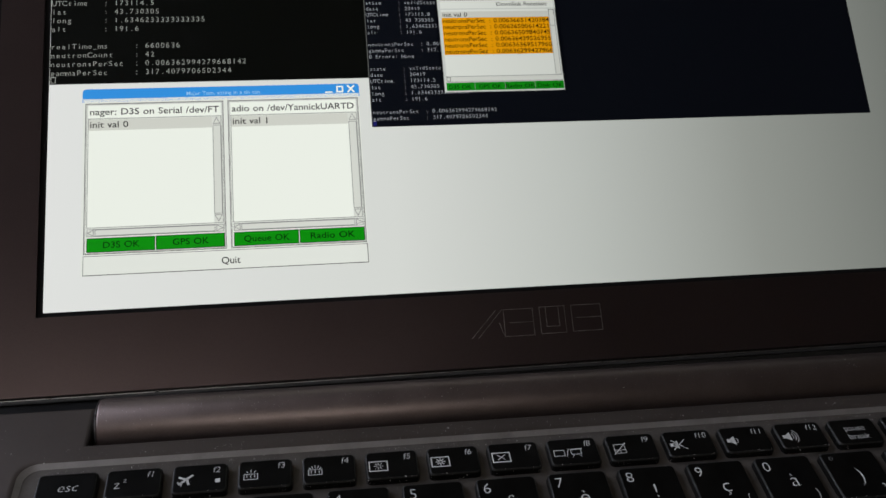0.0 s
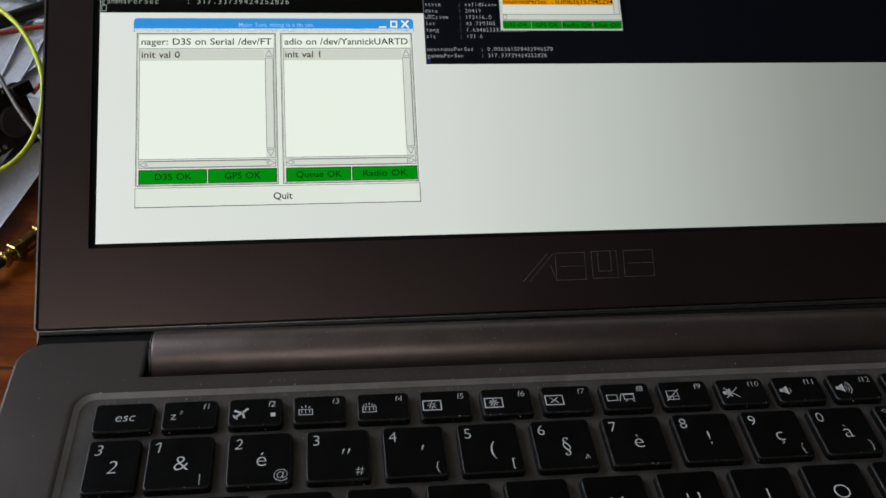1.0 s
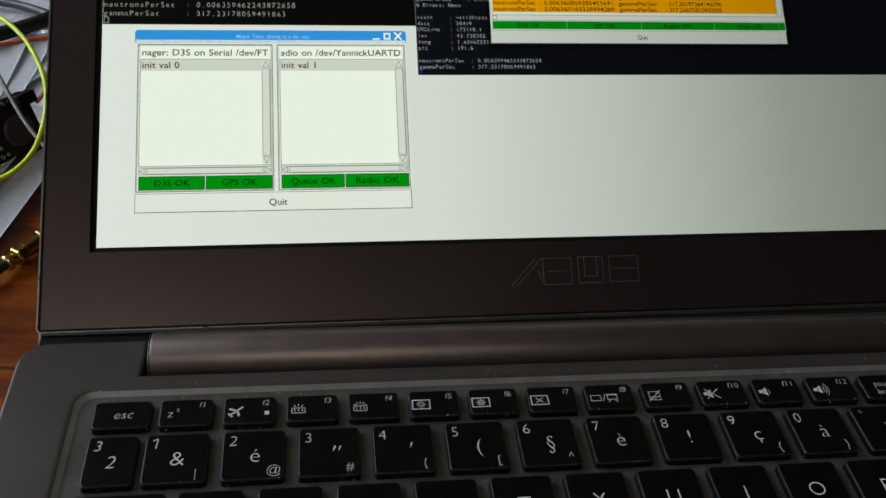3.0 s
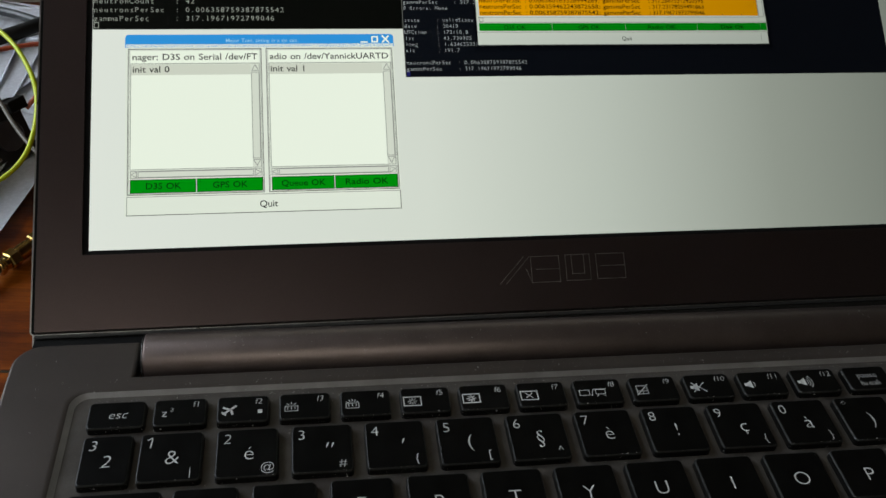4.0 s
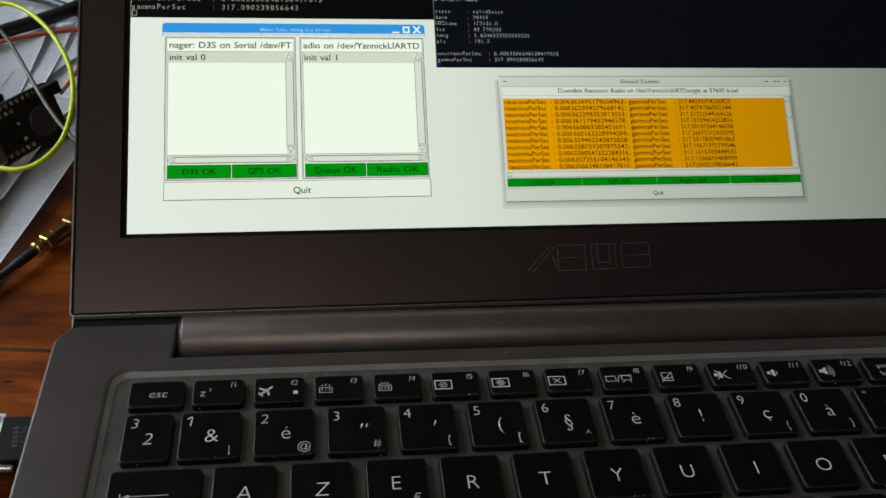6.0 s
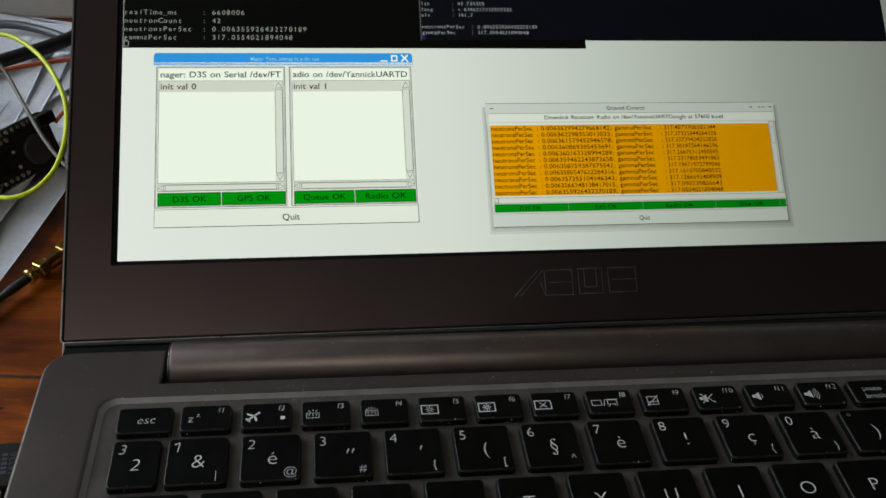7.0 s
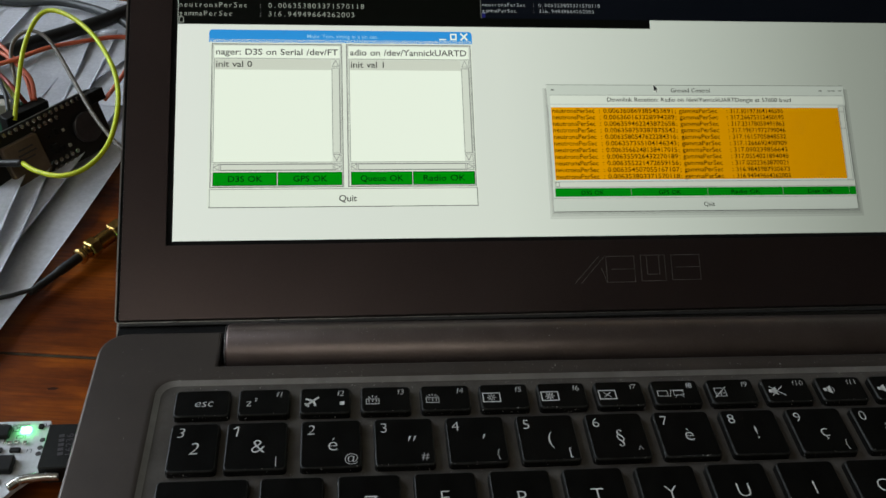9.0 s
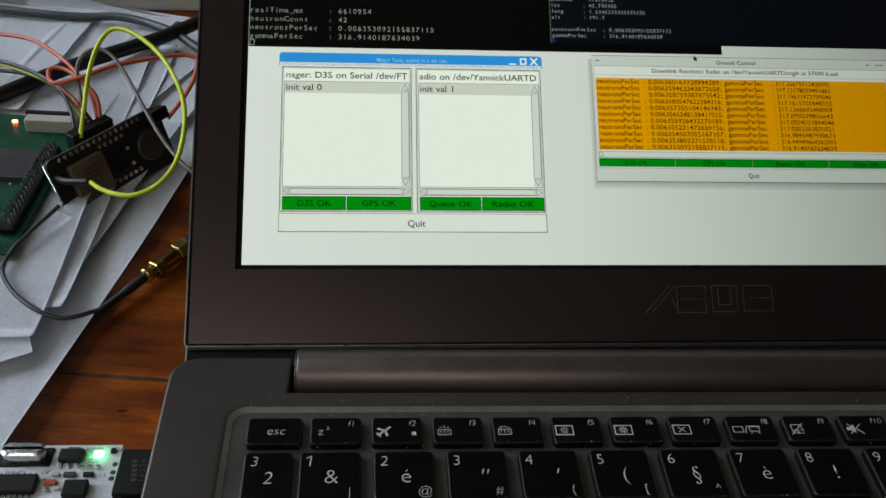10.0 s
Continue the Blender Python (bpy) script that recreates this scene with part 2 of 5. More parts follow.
def smooth_path(pts, n=8):
    pts = [Vector(p) for p in pts]
    ext = [pts[0] * 2 - pts[1]] + pts + [pts[-1] * 2 - pts[-2]]
    out = []
    for i in range(1, len(ext) - 2):
        p0, p1, p2, p3 = ext[i - 1:i + 3]
        for k in range(n):
            t = k / n
            out.append(0.5 * (2 * p1 + (p2 - p0) * t + (2 * p0 - 5 * p1 + 4 * p2 - p3) * t * t + (3 * p1 - p0 - 3 * p2 + p3) * t ** 3))
    out.append(pts[-1])
    return out


def tube(bm, pts, r, seg=8, n=8, mi=0, taper=None):
    """A round tube along a smooth curve through the points."""
    path = smooth_path(pts, n) if n else [Vector(p) for p in pts]
    rings, up = [], Vector((0.13, 0.31, 0.94))
    for i, p in enumerate(path):
        d = (path[min(i + 1, len(path) - 1)] - path[max(i - 1, 0)]).normalized()
        a = d.cross(up).normalized()
        b = a.cross(d)
        up = b
        rad = r if taper is None else taper(i / (len(path) - 1)) * r
        rings.append([bm.verts.new(p + (a * math.cos(2 * math.pi * k / seg) + b * math.sin(2 * math.pi * k / seg)) * rad) for k in range(seg)])
    for a, b in zip(rings, rings[1:]):
        for k in range(seg):
            f = bm.faces.new((a[k], b[k], b[(k + 1) % seg], a[(k + 1) % seg]))
            f.material_index, f.smooth = mi, True
    bm.faces.new(rings[0]).material_index = mi
    bm.faces.new(rings[-1][::-1]).material_index = mi


def lathe(bm, profile, seg=20, mi=0, sides=None):
    """Rings (radius, height) about z; sides gives the number of flats."""
    n = sides or seg
    rings = [[bm.verts.new((r * math.cos(2 * math.pi * k / n), r * math.sin(2 * math.pi * k / n), z)) for k in range(n)] for r, z in profile]
    for a, b in zip(rings, rings[1:]):
        for k in range(n):
            f = bm.faces.new((a[k], a[(k + 1) % n], b[(k + 1) % n], b[k]))
            f.material_index, f.smooth = mi, sides is None
    bm.faces.new(rings[0][::-1]).material_index = mi
    bm.faces.new(rings[-1]).material_index = mi


# ---- room ----
M_WALL = varied("warm_wall_paint", (0.20, 0.165, 0.11), (0.26, 0.22, 0.15), 3, rough=0.8, bump=0.2, bscale=80)
M_FLOOR = varied("brown_floor", (0.12, 0.08, 0.05), (0.2, 0.14, 0.09), 5, rough=0.6)
M_FRAME = varied("white_window_paint", (0.7, 0.7, 0.68), (0.8, 0.8, 0.78), 20, rough=0.5)
m_, nt_, b_ = node_mat("window_glass")
b_.inputs["Transmission Weight"].default_value, b_.inputs["Roughness"].default_value, b_.inputs["IOR"].default_value = 1.0, 0.0, 1.02
M_GLASS = m_

X0, X1, Y0, Y1, Z0, Z1 = -1.5, 2.4, -1.2, 1.9, -0.75, 1.75


def slab(name, *b, mat=M_WALL):
    bm = bmesh.new()
    box(bm, *b)
    return tagged(part(name, bm, mat), kind="structure")


slab("floor", X0 - 0.1, X1 + 0.1, Y0 - 0.1, Y1 + 0.1, Z0 - 0.1, Z0, mat=M_FLOOR)
slab("ceiling", X0 - 0.1, X1 + 0.1, Y0 - 0.1, Y1 + 0.1, Z1, Z1 + 0.1)
slab("wall_north", X0 - 0.1, X1 + 0.1, Y1, Y1 + 0.1, Z0, Z1)
slab("wall_east", X1, X1 + 0.1, Y0, Y1, Z0, Z1)
# the west wall has a window opening
bm = bmesh.new()
WY0, WY1, WZ0, WZ1 = -0.28, 1.32, 0.35, 1.55
box(bm, X0 - 0.1, X0, Y0, WY0, Z0, Z1), box(bm, X0 - 0.1, X0, WY1, Y1, Z0, Z1)
box(bm, X0 - 0.1, X0, WY0, WY1, Z0, WZ0), box(bm, X0 - 0.1, X0, WY0, WY1, WZ1, Z1)
tagged(part("wall_west", bm, M_WALL), kind="structure")
# the south wall has a high window, added out of view for the barrel's highlight
SX0, SX1, SZ0, SZ1 = -0.97, 0.13, 1.02, 1.62
bm = bmesh.new()
box(bm, X0 - 0.1, SX0, Y0 - 0.1, Y0, Z0, Z1), box(bm, SX1, X1 + 0.1, Y0 - 0.1, Y0, Z0, Z1)
box(bm, SX0, SX1, Y0 - 0.1, Y0, Z0, SZ0), box(bm, SX0, SX1, Y0 - 0.1, Y0, SZ1, Z1)
tagged(part("wall_south", bm, M_WALL), kind="structure")


def window_unit(name, m, w, h):
    """A framed pane in an opening, its own x along the wall."""
    win = tagged(new(name), "white painted window with a single pane", kind="structure")
    win.matrix_basis = m
    for b in ((0, 0.05, 0, h), (w - 0.05, w, 0, h), (0.05, w - 0.05, 0, 0.05), (0.05, w - 0.05, h - 0.05, h)):
        bm = bmesh.new()
        box(bm, b[0], b[1], -0.03, 0.03, b[2], b[3])
        part("window_frame", bm, M_FRAME, win)
    bm = bmesh.new()
    box(bm, 0.05, w - 0.05, -0.003, 0.003, 0.05, h - 0.05)
    part("pane", bm, M_GLASS, win).visible_shadow = False


window_unit("window_1", pose(X0 - 0.06, WY0, WZ0, 0, 0, 90), WY1 - WY0, WZ1 - WZ0)
window_unit("added_high_window", pose(SX0, Y0 - 0.06, SZ0), SX1 - SX0, SZ1 - SZ0)


# ---- table ----
def wood():
    m, nt, b = node_mat("varnished_red_brown_wood")
    n1 = noise_node(nt, 48, 9.0, (0.22, 1.0, 1.0), 0.70)
    n2 = noise_node(nt, 21, 5.0, (0.6, 1.0, 1.0), 0.62)
    n3 = noise_node(nt, 900, 3.0, (0.03, 1.0, 1.0))
    c1 = ramp(nt, n1.outputs[0], [(0.30, (0.050, 0.009, 0.0013)), (0.44, (0.17, 0.036, 0.0032)), (0.56, (0.31, 0.074, 0.005)), (0.72, (0.46, 0.135, 0.010))])
    c2 = ramp(nt, n2.outputs[0], [(0.36, (0.28, 0.22, 0.20)), (0.58, (1, 1, 1))])
    c3 = ramp(nt, n3.outputs[0], [(0.35, (0.62, 0.58, 0.55)), (0.6, (1, 1, 1))])
    src = c1.outputs[0]
    for c, f in ((c2, 0.75), (c3, 0.7)):
        mix = nt.nodes.new("ShaderNodeMix")
        mix.data_type, mix.blend_type = "RGBA", "MULTIPLY"
        mix.inputs["Factor"].default_value = f
        nt.links.new(src, mix.inputs["A"])
        nt.links.new(c.outputs[0], mix.inputs["B"])
        src = mix.outputs["Result"]
    nt.links.new(src, b.inputs["Base Color"])
    b.inputs["Roughness"].default_value = 0.34
    b.inputs["Specular IOR Level"].default_value = 0.22
    b.inputs["Coat Weight"].default_value, b.inputs["Coat Roughness"].default_value = 0.16, 0.10
    bp = nt.nodes.new("ShaderNodeBump")
    bp.inputs["Strength"].default_value, bp.inputs["Distance"].default_value = 0.25, 0.0005
    nt.links.new(n3.outputs[0], bp.inputs["Height"])
    nt.links.new(bp.outputs[0], b.inputs["Normal"])
    return m


M_WOOD = wood()
M_KNOT = varied("dark_knot", (0.02, 0.007, 0.004), (0.05, 0.015, 0.006), 300, rough=0.6, spec=0.12)
M_FILL = varied("grey_joint_filler", (0.016, 0.012, 0.009), (0.085, 0.062, 0.036), 160, rough=0.8, spec=0.1)
table = thing("table", pose(0, 0, 0), "old varnished red-brown plank table with a worn joint", "table")
TILT_B = -6.0
# planks run across, their joints turned a little from the laptop's edge
joints = [-0.62, -0.46, -0.31, -0.16, -0.03, 0.0975, 0.25, 0.40, 0.56, 0.72]
for a, b in zip(joints, joints[1:]):
    bm = bmesh.new()
    soft_box(bm, -0.75, 1.1, a + 0.0006, b - 0.0006, -0.028, 0.0, 0.0006)
    part("plank", bm, M_WOOD, table, m=pose(-0.055, -0.0305, 0, 0, 0, TILT_B))
bm = bmesh.new()
for a in joints[1:-1]:
    flat(bm, -0.75, 1.1, a - 0.0005, a + 0.0005, -0.0002)
part("joint_filler", bm, M_FILL, table, "grey dirt in the joints", m=pose(-0.055, -0.0305, 0, 0, 0, TILT_B))
bm = bmesh.new()
bm.faces.new([bm.verts.new((0.0019 * (1 + 0.25 * math.sin(2.3 * k)) * math.cos(0.45 * k), 0.0019 * (1 + 0.2 * math.sin(3.1 * k)) * math.sin(0.45 * k), 0.00004)) for k in range(14)])
part("knot", bm, M_KNOT, table, "small dark knot", m=pose(-0.072, 0.056, 0) @ Matrix.Diagonal((0.8, 0.30, 1, 1)))
for x, y in ((-0.7, -0.5), (0.95, -0.5), (-0.7, 0.55), (0.95, 0.55)):
    bm = bmesh.new()
    soft_box(bm, x - 0.03, x + 0.03, y - 0.03, y + 0.03, Z0, -0.028, 0.003)
    part("leg", bm, M_WOOD, table)


# ---- laptop ----
laptop = thing("laptop", pose(0, 0, 0), "open brown-grey metal laptop with a black keyboard", "laptop")
BX0, BX1, BY0, BY1, ZD = -0.0563, 0.2733, -0.155, 0.0618, 0.0165
NX0, NX1, NY = -0.0225, 0.2395, 0.0482           # the notch for the hinge
RX0, RX1, RY0, RY1 = -0.0340, 0.2512, -0.064, 0.0388  # the keyboard's hollow


def deck_outline(off, rc=0.0080):
    """The base from above, drawn in by off, with the notch at its back."""
    o = off
    pts = []
    for cx, cy, a0 in ((BX0 + rc, BY1 - rc, 90), (BX0 + rc, BY0 + rc, 180), (BX1 - rc, BY0 + rc, 270), (BX1 - rc, BY1 - rc, 0)):
        for i in range(7):
            a = math.radians(a0 + 90 * i / 6)
            pts.append((cx + (rc - o) * math.cos(a), cy + (rc - o) * math.sin(a)))
    pts += [(NX1 + o, BY1 - o), (NX1 + o, NY - o), (NX0 - o, NY - o), (NX0 - o, BY1 - o)]
    return pts


def build_base():
    bm = bmesh.new()
    loops = [[(x, y, z) for x, y in deck_outline(o)] for o, z in ((0.004, 0.0028), (0.0012, 0.006), (0.0, 0.011), (0.0, 0.0158), (0.0003, 0.0163), (0.0008, ZD))]
    rings = loft(bm, loops, cap_top=False)
    inner = [[bm.verts.new((x, y, z)) for x, y in rrect(RX0 - o, RX1 + o, RY0 - o, RY1 + o, 0.0025 + o * 0.6, 10)] for o, z in ((0.0054, ZD), (0.0049, ZD - 0.00003), (0.0045, ZD - 0.00010), (0.0041, ZD - 0.00024), (0.0027, ZD - 0.00110), (0.0022, ZD - 0.00118), (0.0010, ZD - 0.00119), (0.0, ZD - 0.0012))]
    for a, b in zip(inner, inner[1:]):
        n = len(a)
        for i in range(n):
            f = bm.faces.new((a[i], a[(i + 1) % n], b[(i + 1) % n], b[i]))
            f.smooth, f.material_index = True, (0, 0, 0, 2, 1, 1, 1)[inner.index(a)]
    bm.faces.new(inner[-1]).material_index = 1
    top = rings[-1]
    edges = []
    for lp in (top, inner[0]):
        for i in range(len(lp)):
            e = bm.edges.get((lp[i], lp[(i + 1) % len(lp)])) or bm.edges.new((lp[i], lp[(i + 1) % len(lp)]))
            edges.append(e)
    bmesh.ops.triangle_fill(bm, edges=edges, use_beauty=True, use_dissolve=False)
    bmesh.ops.recalc_face_normals(bm, faces=bm.faces[:])
    return bm


base = part("base", build_base(), [M_DECK, M_TRAY, M_SLOPE], laptop, "brown-grey anodised aluminium base with dust")
for x, y in ((-0.03, -0.13), (0.247, -0.13), (-0.03, 0.03), (0.247, 0.03)):
    bm = bmesh.new()
    lathe(bm, [(0.006, 0.0), (0.006, 0.0027), (0.005, 0.003)], 14)
    part("rubber_foot", bm, M_RUBBER, laptop, m=pose(x, y, 0))

# the hinge barrel, across the back
HB_Y, HB_Z, HB_R = 0.0574, 0.0130, 0.0078
bm = bmesh.new()
prof = [(HB_R * 0.90, 0.0), (HB_R * 0.975, 0.0003), (HB_R, 0.0008), (HB_R, 0.2582), (HB_R * 0.975, 0.2587), (HB_R * 0.90, 0.259)]
lathe(bm, prof, 40)
part("hinge_barrel", bm, M_BARREL, laptop, "round brown metal hinge barrel", m=Matrix.Translation((-0.0208, HB_Y, HB_Z)) @ pose(0, 0, 0, 0, 90, 0))
bm = bmesh.new()
lathe(bm, [(HB_R * 0.93, 0.0), (HB_R * 0.99, 0.00025)], 40)
part("hinge_cap", bm, M_EDGE, laptop, "bright cut metal rim", m=Matrix.Translation((-0.02105, HB_Y, HB_Z)) @ pose(0, 0, 0, 0, 90, 0))
# black filler added in place of the shade between lid and base
bm = bmesh.new()
box(bm, BX0 + 0.0030, BX1 - 0.0030, BY1 + 0.0002, 0.0687, 0.003, 0.0128), box(bm, NX0 + 0.0003, NX1 - 0.0003, NY + 0.0003, BY1, 0.003, 0.0045)
part("hinge_gap_shade", bm, M_GAP, laptop)

# keys: centre x, width, row
U = 0.01905
ROW = {"f": (0.0334, 0.0088), "n": (0.0186, 0.0152), "a": (0.0005, 0.0152), "q": (-0.0177, 0.0152), "w": (-0.0359, 0.0152), "s": (-0.0541, 0.0152)}
KW = 0.0153
KEY_MESH, KEY_SPOTS = {}, []
WEIGHT[0] = -0.015


def key_mesh(w, h):
    if (w, h) not in KEY_MESH:
        bm = bmesh.new()
        z0, z1 = ZD - 0.0012, 0.0175
        loops = []
        for o, z in ((-0.0003, z0), (-0.0002, z1 - 0.00042), (-0.00002, z1 - 0.00013), (0.0002, z1 - 0.00002), (0.00042, z1)):
            loops.append([(x, y, z) for x, y in rrect(-w / 2 + o, w / 2 - o, -h / 2 + o, h / 2 - o, 0.0011 - o * 0.4, 3)])
        rings = loft(bm, loops, cap_bottom=False)
        for ring, after in zip(rings[1:], rings[2:4]):
            for i in range(len(ring)):
                e = bm.edges.get((ring[i], ring[(i + 1) % len(ring)]))
                for f in e.link_faces:
                    if after[i] in f.verts:
                        f.material_index = 1
        me = bpy.data.meshes.new("key")
        bm.to_mesh(me)
        bm.free()
        me.materials.append(M_KEY)
        me.materials.append(M_KEYEDGE)
        KEY_MESH[(w, h)] = me
    return KEY_MESH[(w, h)]


def icon(bm, kind, x, y, z):
    """The small line drawings on the function keys."""
    w, k = 0.00018, 0.0012
    if kind == "sleep":
        text(bm, "z", x - 0.001, y - 0.0012, 0.0040, z), text(bm, "z", x + 0.0012, y + 0.0006, 0.0024, z)
    elif kind == "plane":
        stroke(bm, [(x - 0.0015, y - 0.0013), (x + 0.0017, y + 0.0014)], 0.0006, z)
        stroke(bm, [(x + 0.0002, y + 0.0002), (x - 0.0015, y + 0.0009)], 0.0006, z)
        stroke(bm, [(x + 0.0004, y + 0.0003), (x + 0.0009, y - 0.0014)], 0.0006, z)
        stroke(bm, [(x - 0.0011, y - 0.0010), (x - 0.0019, y - 0.0007)], 0.0004, z)
        stroke(bm, [(x - 0.0010, y - 0.0010), (x - 0.0009, y - 0.0018)], 0.0004, z)
    elif kind in ("dimkeys", "brightkeys"):
        outline(bm, x - 0.0018, x + 0.0018, y - 0.0014, y + 0.0005, w, z)
        for a in (-0.0010, 0.0, 0.0010):
            stroke(bm, [(x + a, y - 0.0007), (x + a, y + 0.0001)], w, z)
        for a in (-40, 0, 40) if kind == "dimkeys" else (-60, -30, 0, 30, 60):
            s, c = math.sin(radians(a)), math.cos(radians(a))
            stroke(bm, [(x + s * 0.0012, y + 0.0002 + c * 0.0009), (x + s * 0.0018, y + 0.0002 + c * 0.0016)], w, z)
    elif kind in ("dim", "bright", "off"):
        outline(bm, x - 0.0025, x + 0.0025, y - 0.0017, y + 0.0017, 0.0003, z)
        if kind == "off":
            stroke(bm, [(x - k * 0.8, y - k * 0.7), (x + k * 0.8, y + k * 0.7)], w * 1.3, z)
            stroke(bm, [(x - k * 0.8, y + k * 0.7), (x + k * 0.8, y - k * 0.7)], w * 1.3, z)
        else:
            for a in range(0, 360, 45):
                s, c = math.sin(radians(a)), math.cos(radians(a))
                stroke(bm, [(x + s * 0.0004, y + c * 0.0004), (x + s * k, y + c * k)], w if kind == "dim" else w * 1.5, z)
    elif kind == "screens":
        outline(bm, x - 0.0024, x + 0.0006, y - 0.0011, y + 0.0010, w, z)
        stroke(bm, [(x + 0.0010, y - 0.0013), (x + 0.0018, y + 0.0012)], w, z)
        outline(bm, x + 0.0023, x + 0.0052, y - 0.0008, y + 0.0010, w, z)
        stroke(bm, [(x + 0.0020, y + 0.0011), (x + 0.0055, y + 0.0011)], w, z)
        stroke(bm, [(x + 0.0031, y - 0.0008), (x + 0.0025, y - 0.0016)], w, z)
        stroke(bm, [(x + 0.0044, y - 0.0008), (x + 0.0050, y - 0.0016)], w, z)
    elif kind == "pad":
        outline(bm, x - 0.0016, x + 0.0016, y - 0.0016, y + 0.0016, w, z)
        stroke(bm, [(x - 0.0016, y - 0.0004), (x + 0.0016, y - 0.0004)], w, z)
        stroke(bm, [(x, y - 0.0016), (x, y - 0.0004)], w, z)
        stroke(bm, [(x - 0.0019, y - 0.0019), (x + 0.0019, y + 0.0019)], w * 1.3, z)
    elif kind in ("mute", "quiet", "loud"):
        stroke(bm, [(x - 0.0017, y), (x - 0.0009, y)], 0.0011, z)
        f = [bm.verts.new(p) for p in ((x - 0.0011, y - 0.0006, z), (x + 0.0003, y - 0.0015, z), (x + 0.0003, y + 0.0015, z), (x - 0.0011, y + 0.0006, z))]
        bm.faces.new(f)
        for i in range({"mute": 0, "quiet": 1, "loud": 3}[kind]):
            r = 0.0008 + 0.0007 * i
            stroke(bm, [(x + 0.0003 + r * math.cos(radians(a)), y + r * 1.2 * math.sin(radians(a))) for a in (-55, -20, 20, 55)], w, z)
        if kind == "mute":
            stroke(bm, [(x - 0.0014, y + 0.0017), (x + 0.0024, y - 0.0017)], w * 1.4, z)
            stroke(bm, [(x - 0.0014, y - 0.0017), (x + 0.0024, y + 0.0017)], w * 1.4, z)
    elif kind == "square":
        flat(bm, x - 0.0006, x + 0.0006, y - 0.0006, y + 0.0006, z)
    elif kind == "tab":
        for dy, s in ((0.0011, 1), (-0.0011, -1)):
            stroke(bm, [(x - 0.0055, y + dy), (x + 0.0055, y + dy)], w, z)
            e = x - s * 0.0055
            f = [bm.verts.new(p) for p in ((e, y + dy, z), (e + s * 0.0018, y + dy - 0.0006, z), (e + s * 0.0018, y + dy + 0.0006, z))]
            bm.faces.new(f)
            stroke(bm, [(e - s * 0.0004, y + dy - 0.0009), (e - s * 0.0004, y + dy + 0.0009)], w, z)


def add_key(cx, row, w=KW, legends=(), icons=()):
    """legends: text, dx, dy, size, shear."""
    cy, h = ROW[row]
    k = new("key", key_mesh(round(w, 5), h))
    k.parent = laptop
    KEY_SPOTS.append((cx - 0.0003, cy, w, h))
    k.matrix_basis = pose(cx - 0.0003, cy, 0, 0, 0, random.uniform(-0.25, 0.25))
    if legends or icons:
        bm = bmesh.new()
        z = 0.01753
        for s, dx, dy, size, sh in legends:
            text(bm, s, dx, dy - 0.0003 - 0.35 * size, size, z, 0, "c", shear=sh)
        if legends and legends[0][0] == "1":
            stroke(bm, [(-0.0050, 0.0062), (-0.0060, 0.0056)], 0.0003, z)
        for kind, dx, dy in icons:
            icon(bm, kind, dx, dy, z)
        part("legend", bm, M_LEGEND, k)


F0, FP, FW = 0.0243 - 3 * 0.01636, 0.01636, 0.0133
add_key(F0 + 0.0001, "f", 0.0142, [("esc", 0.0004, 0.0003, 0.0039, 0.15)])
fk = ["sleep", "plane", "dimkeys", "brightkeys", "dim", "bright", "off", "screens", "pad", "mute", "quiet", "loud"]
for i, kd in enumerate(fk, 1):
    dx = {"screens": -0.0032, "sleep": -0.0038}.get(kd, -0.0036)
    leg = [("f%d" % i, 0.0041 if i < 10 else 0.0038, 0.0027, 0.0027, 0.12)]
    add_key(F0 + FP * i, "f", FW, leg, [(kd, dx, -0.0004)] + ([("square", 0.0045, -0.0012)] if i == 2 else []))
add_key(F0 + FP * 13, "f", FW, [("pause", 0, 0.0014, 0.0028, 0), ("break", 0, -0.0016, 0.0028, 0)])
for i in (14, 15, 16):
    add_key(F0 + FP * i, "f", FW)
add_key(-0.0254, "n", 0.0120, [("3", -0.0036, 0.0050, 0.0046, 0.15), ("2", 0.0002, -0.0002, 0.0055, 0.15)])
nums = ["1", "2", "3", "4", "5", "6", "7", "8", "9", "0", "\u00b0", "+"]
mids = ["&", "\u00e9", "''", "'", "(", "\u00a7", "\u00e8", "!", "\u00e7", "\u00e0", ")", "="]
alts = ["|", "@", "#", "{", "[", "^", "", "", "{", "}", "]", "}"]
for i in range(12):
    leg = [(nums[i], -0.0052, 0.0049, 0.0046, 0.12 if i < 2 else 0.0)]
    leg.append((mids[i], 0.0005, 0.0001 if i not in (2, 3) else -0.0006, 0.0063 if i not in (2, 3) else 0.0072, 0.35 if i in (2, 3) else 0.0))
    if alts[i]:
        leg.append((alts[i], 0.0052, -0.0046, 0.0036 if i != 1 else 0.0038, 0))
    add_key(-0.5 * U + i * U, "n", KW, leg)
add_key(0.2338, "n", 0.0325, [("backspace", -0.004, 0, 0.003, 0)])
add_key(-0.0217, "a", 0.0220, (), [("tab", -0.0019, -0.0012)])
for i, c in enumerate("AZERTYUIOP^$"):
    leg = [(c, 0.0, -0.0003, 0.0060, 0.12 if c in "AZ" else 0.0)]
    if c == "E":
        leg = [(c, -0.0004, 0.0005, 0.0060, 0), ("\u20ac", 0.0048, -0.0042, 0.0036, 0)]
    add_key(i * U, "a", KW, leg)
add_key(0.2395, "a", 0.0210)
add_key(-0.0196, "q", 0.0277)
for i, c in enumerate("QSDFGHJKLM"):
    add_key(0.0048 + i * U, "q", KW, [(c, 0, 0, 0.0060, 0)])
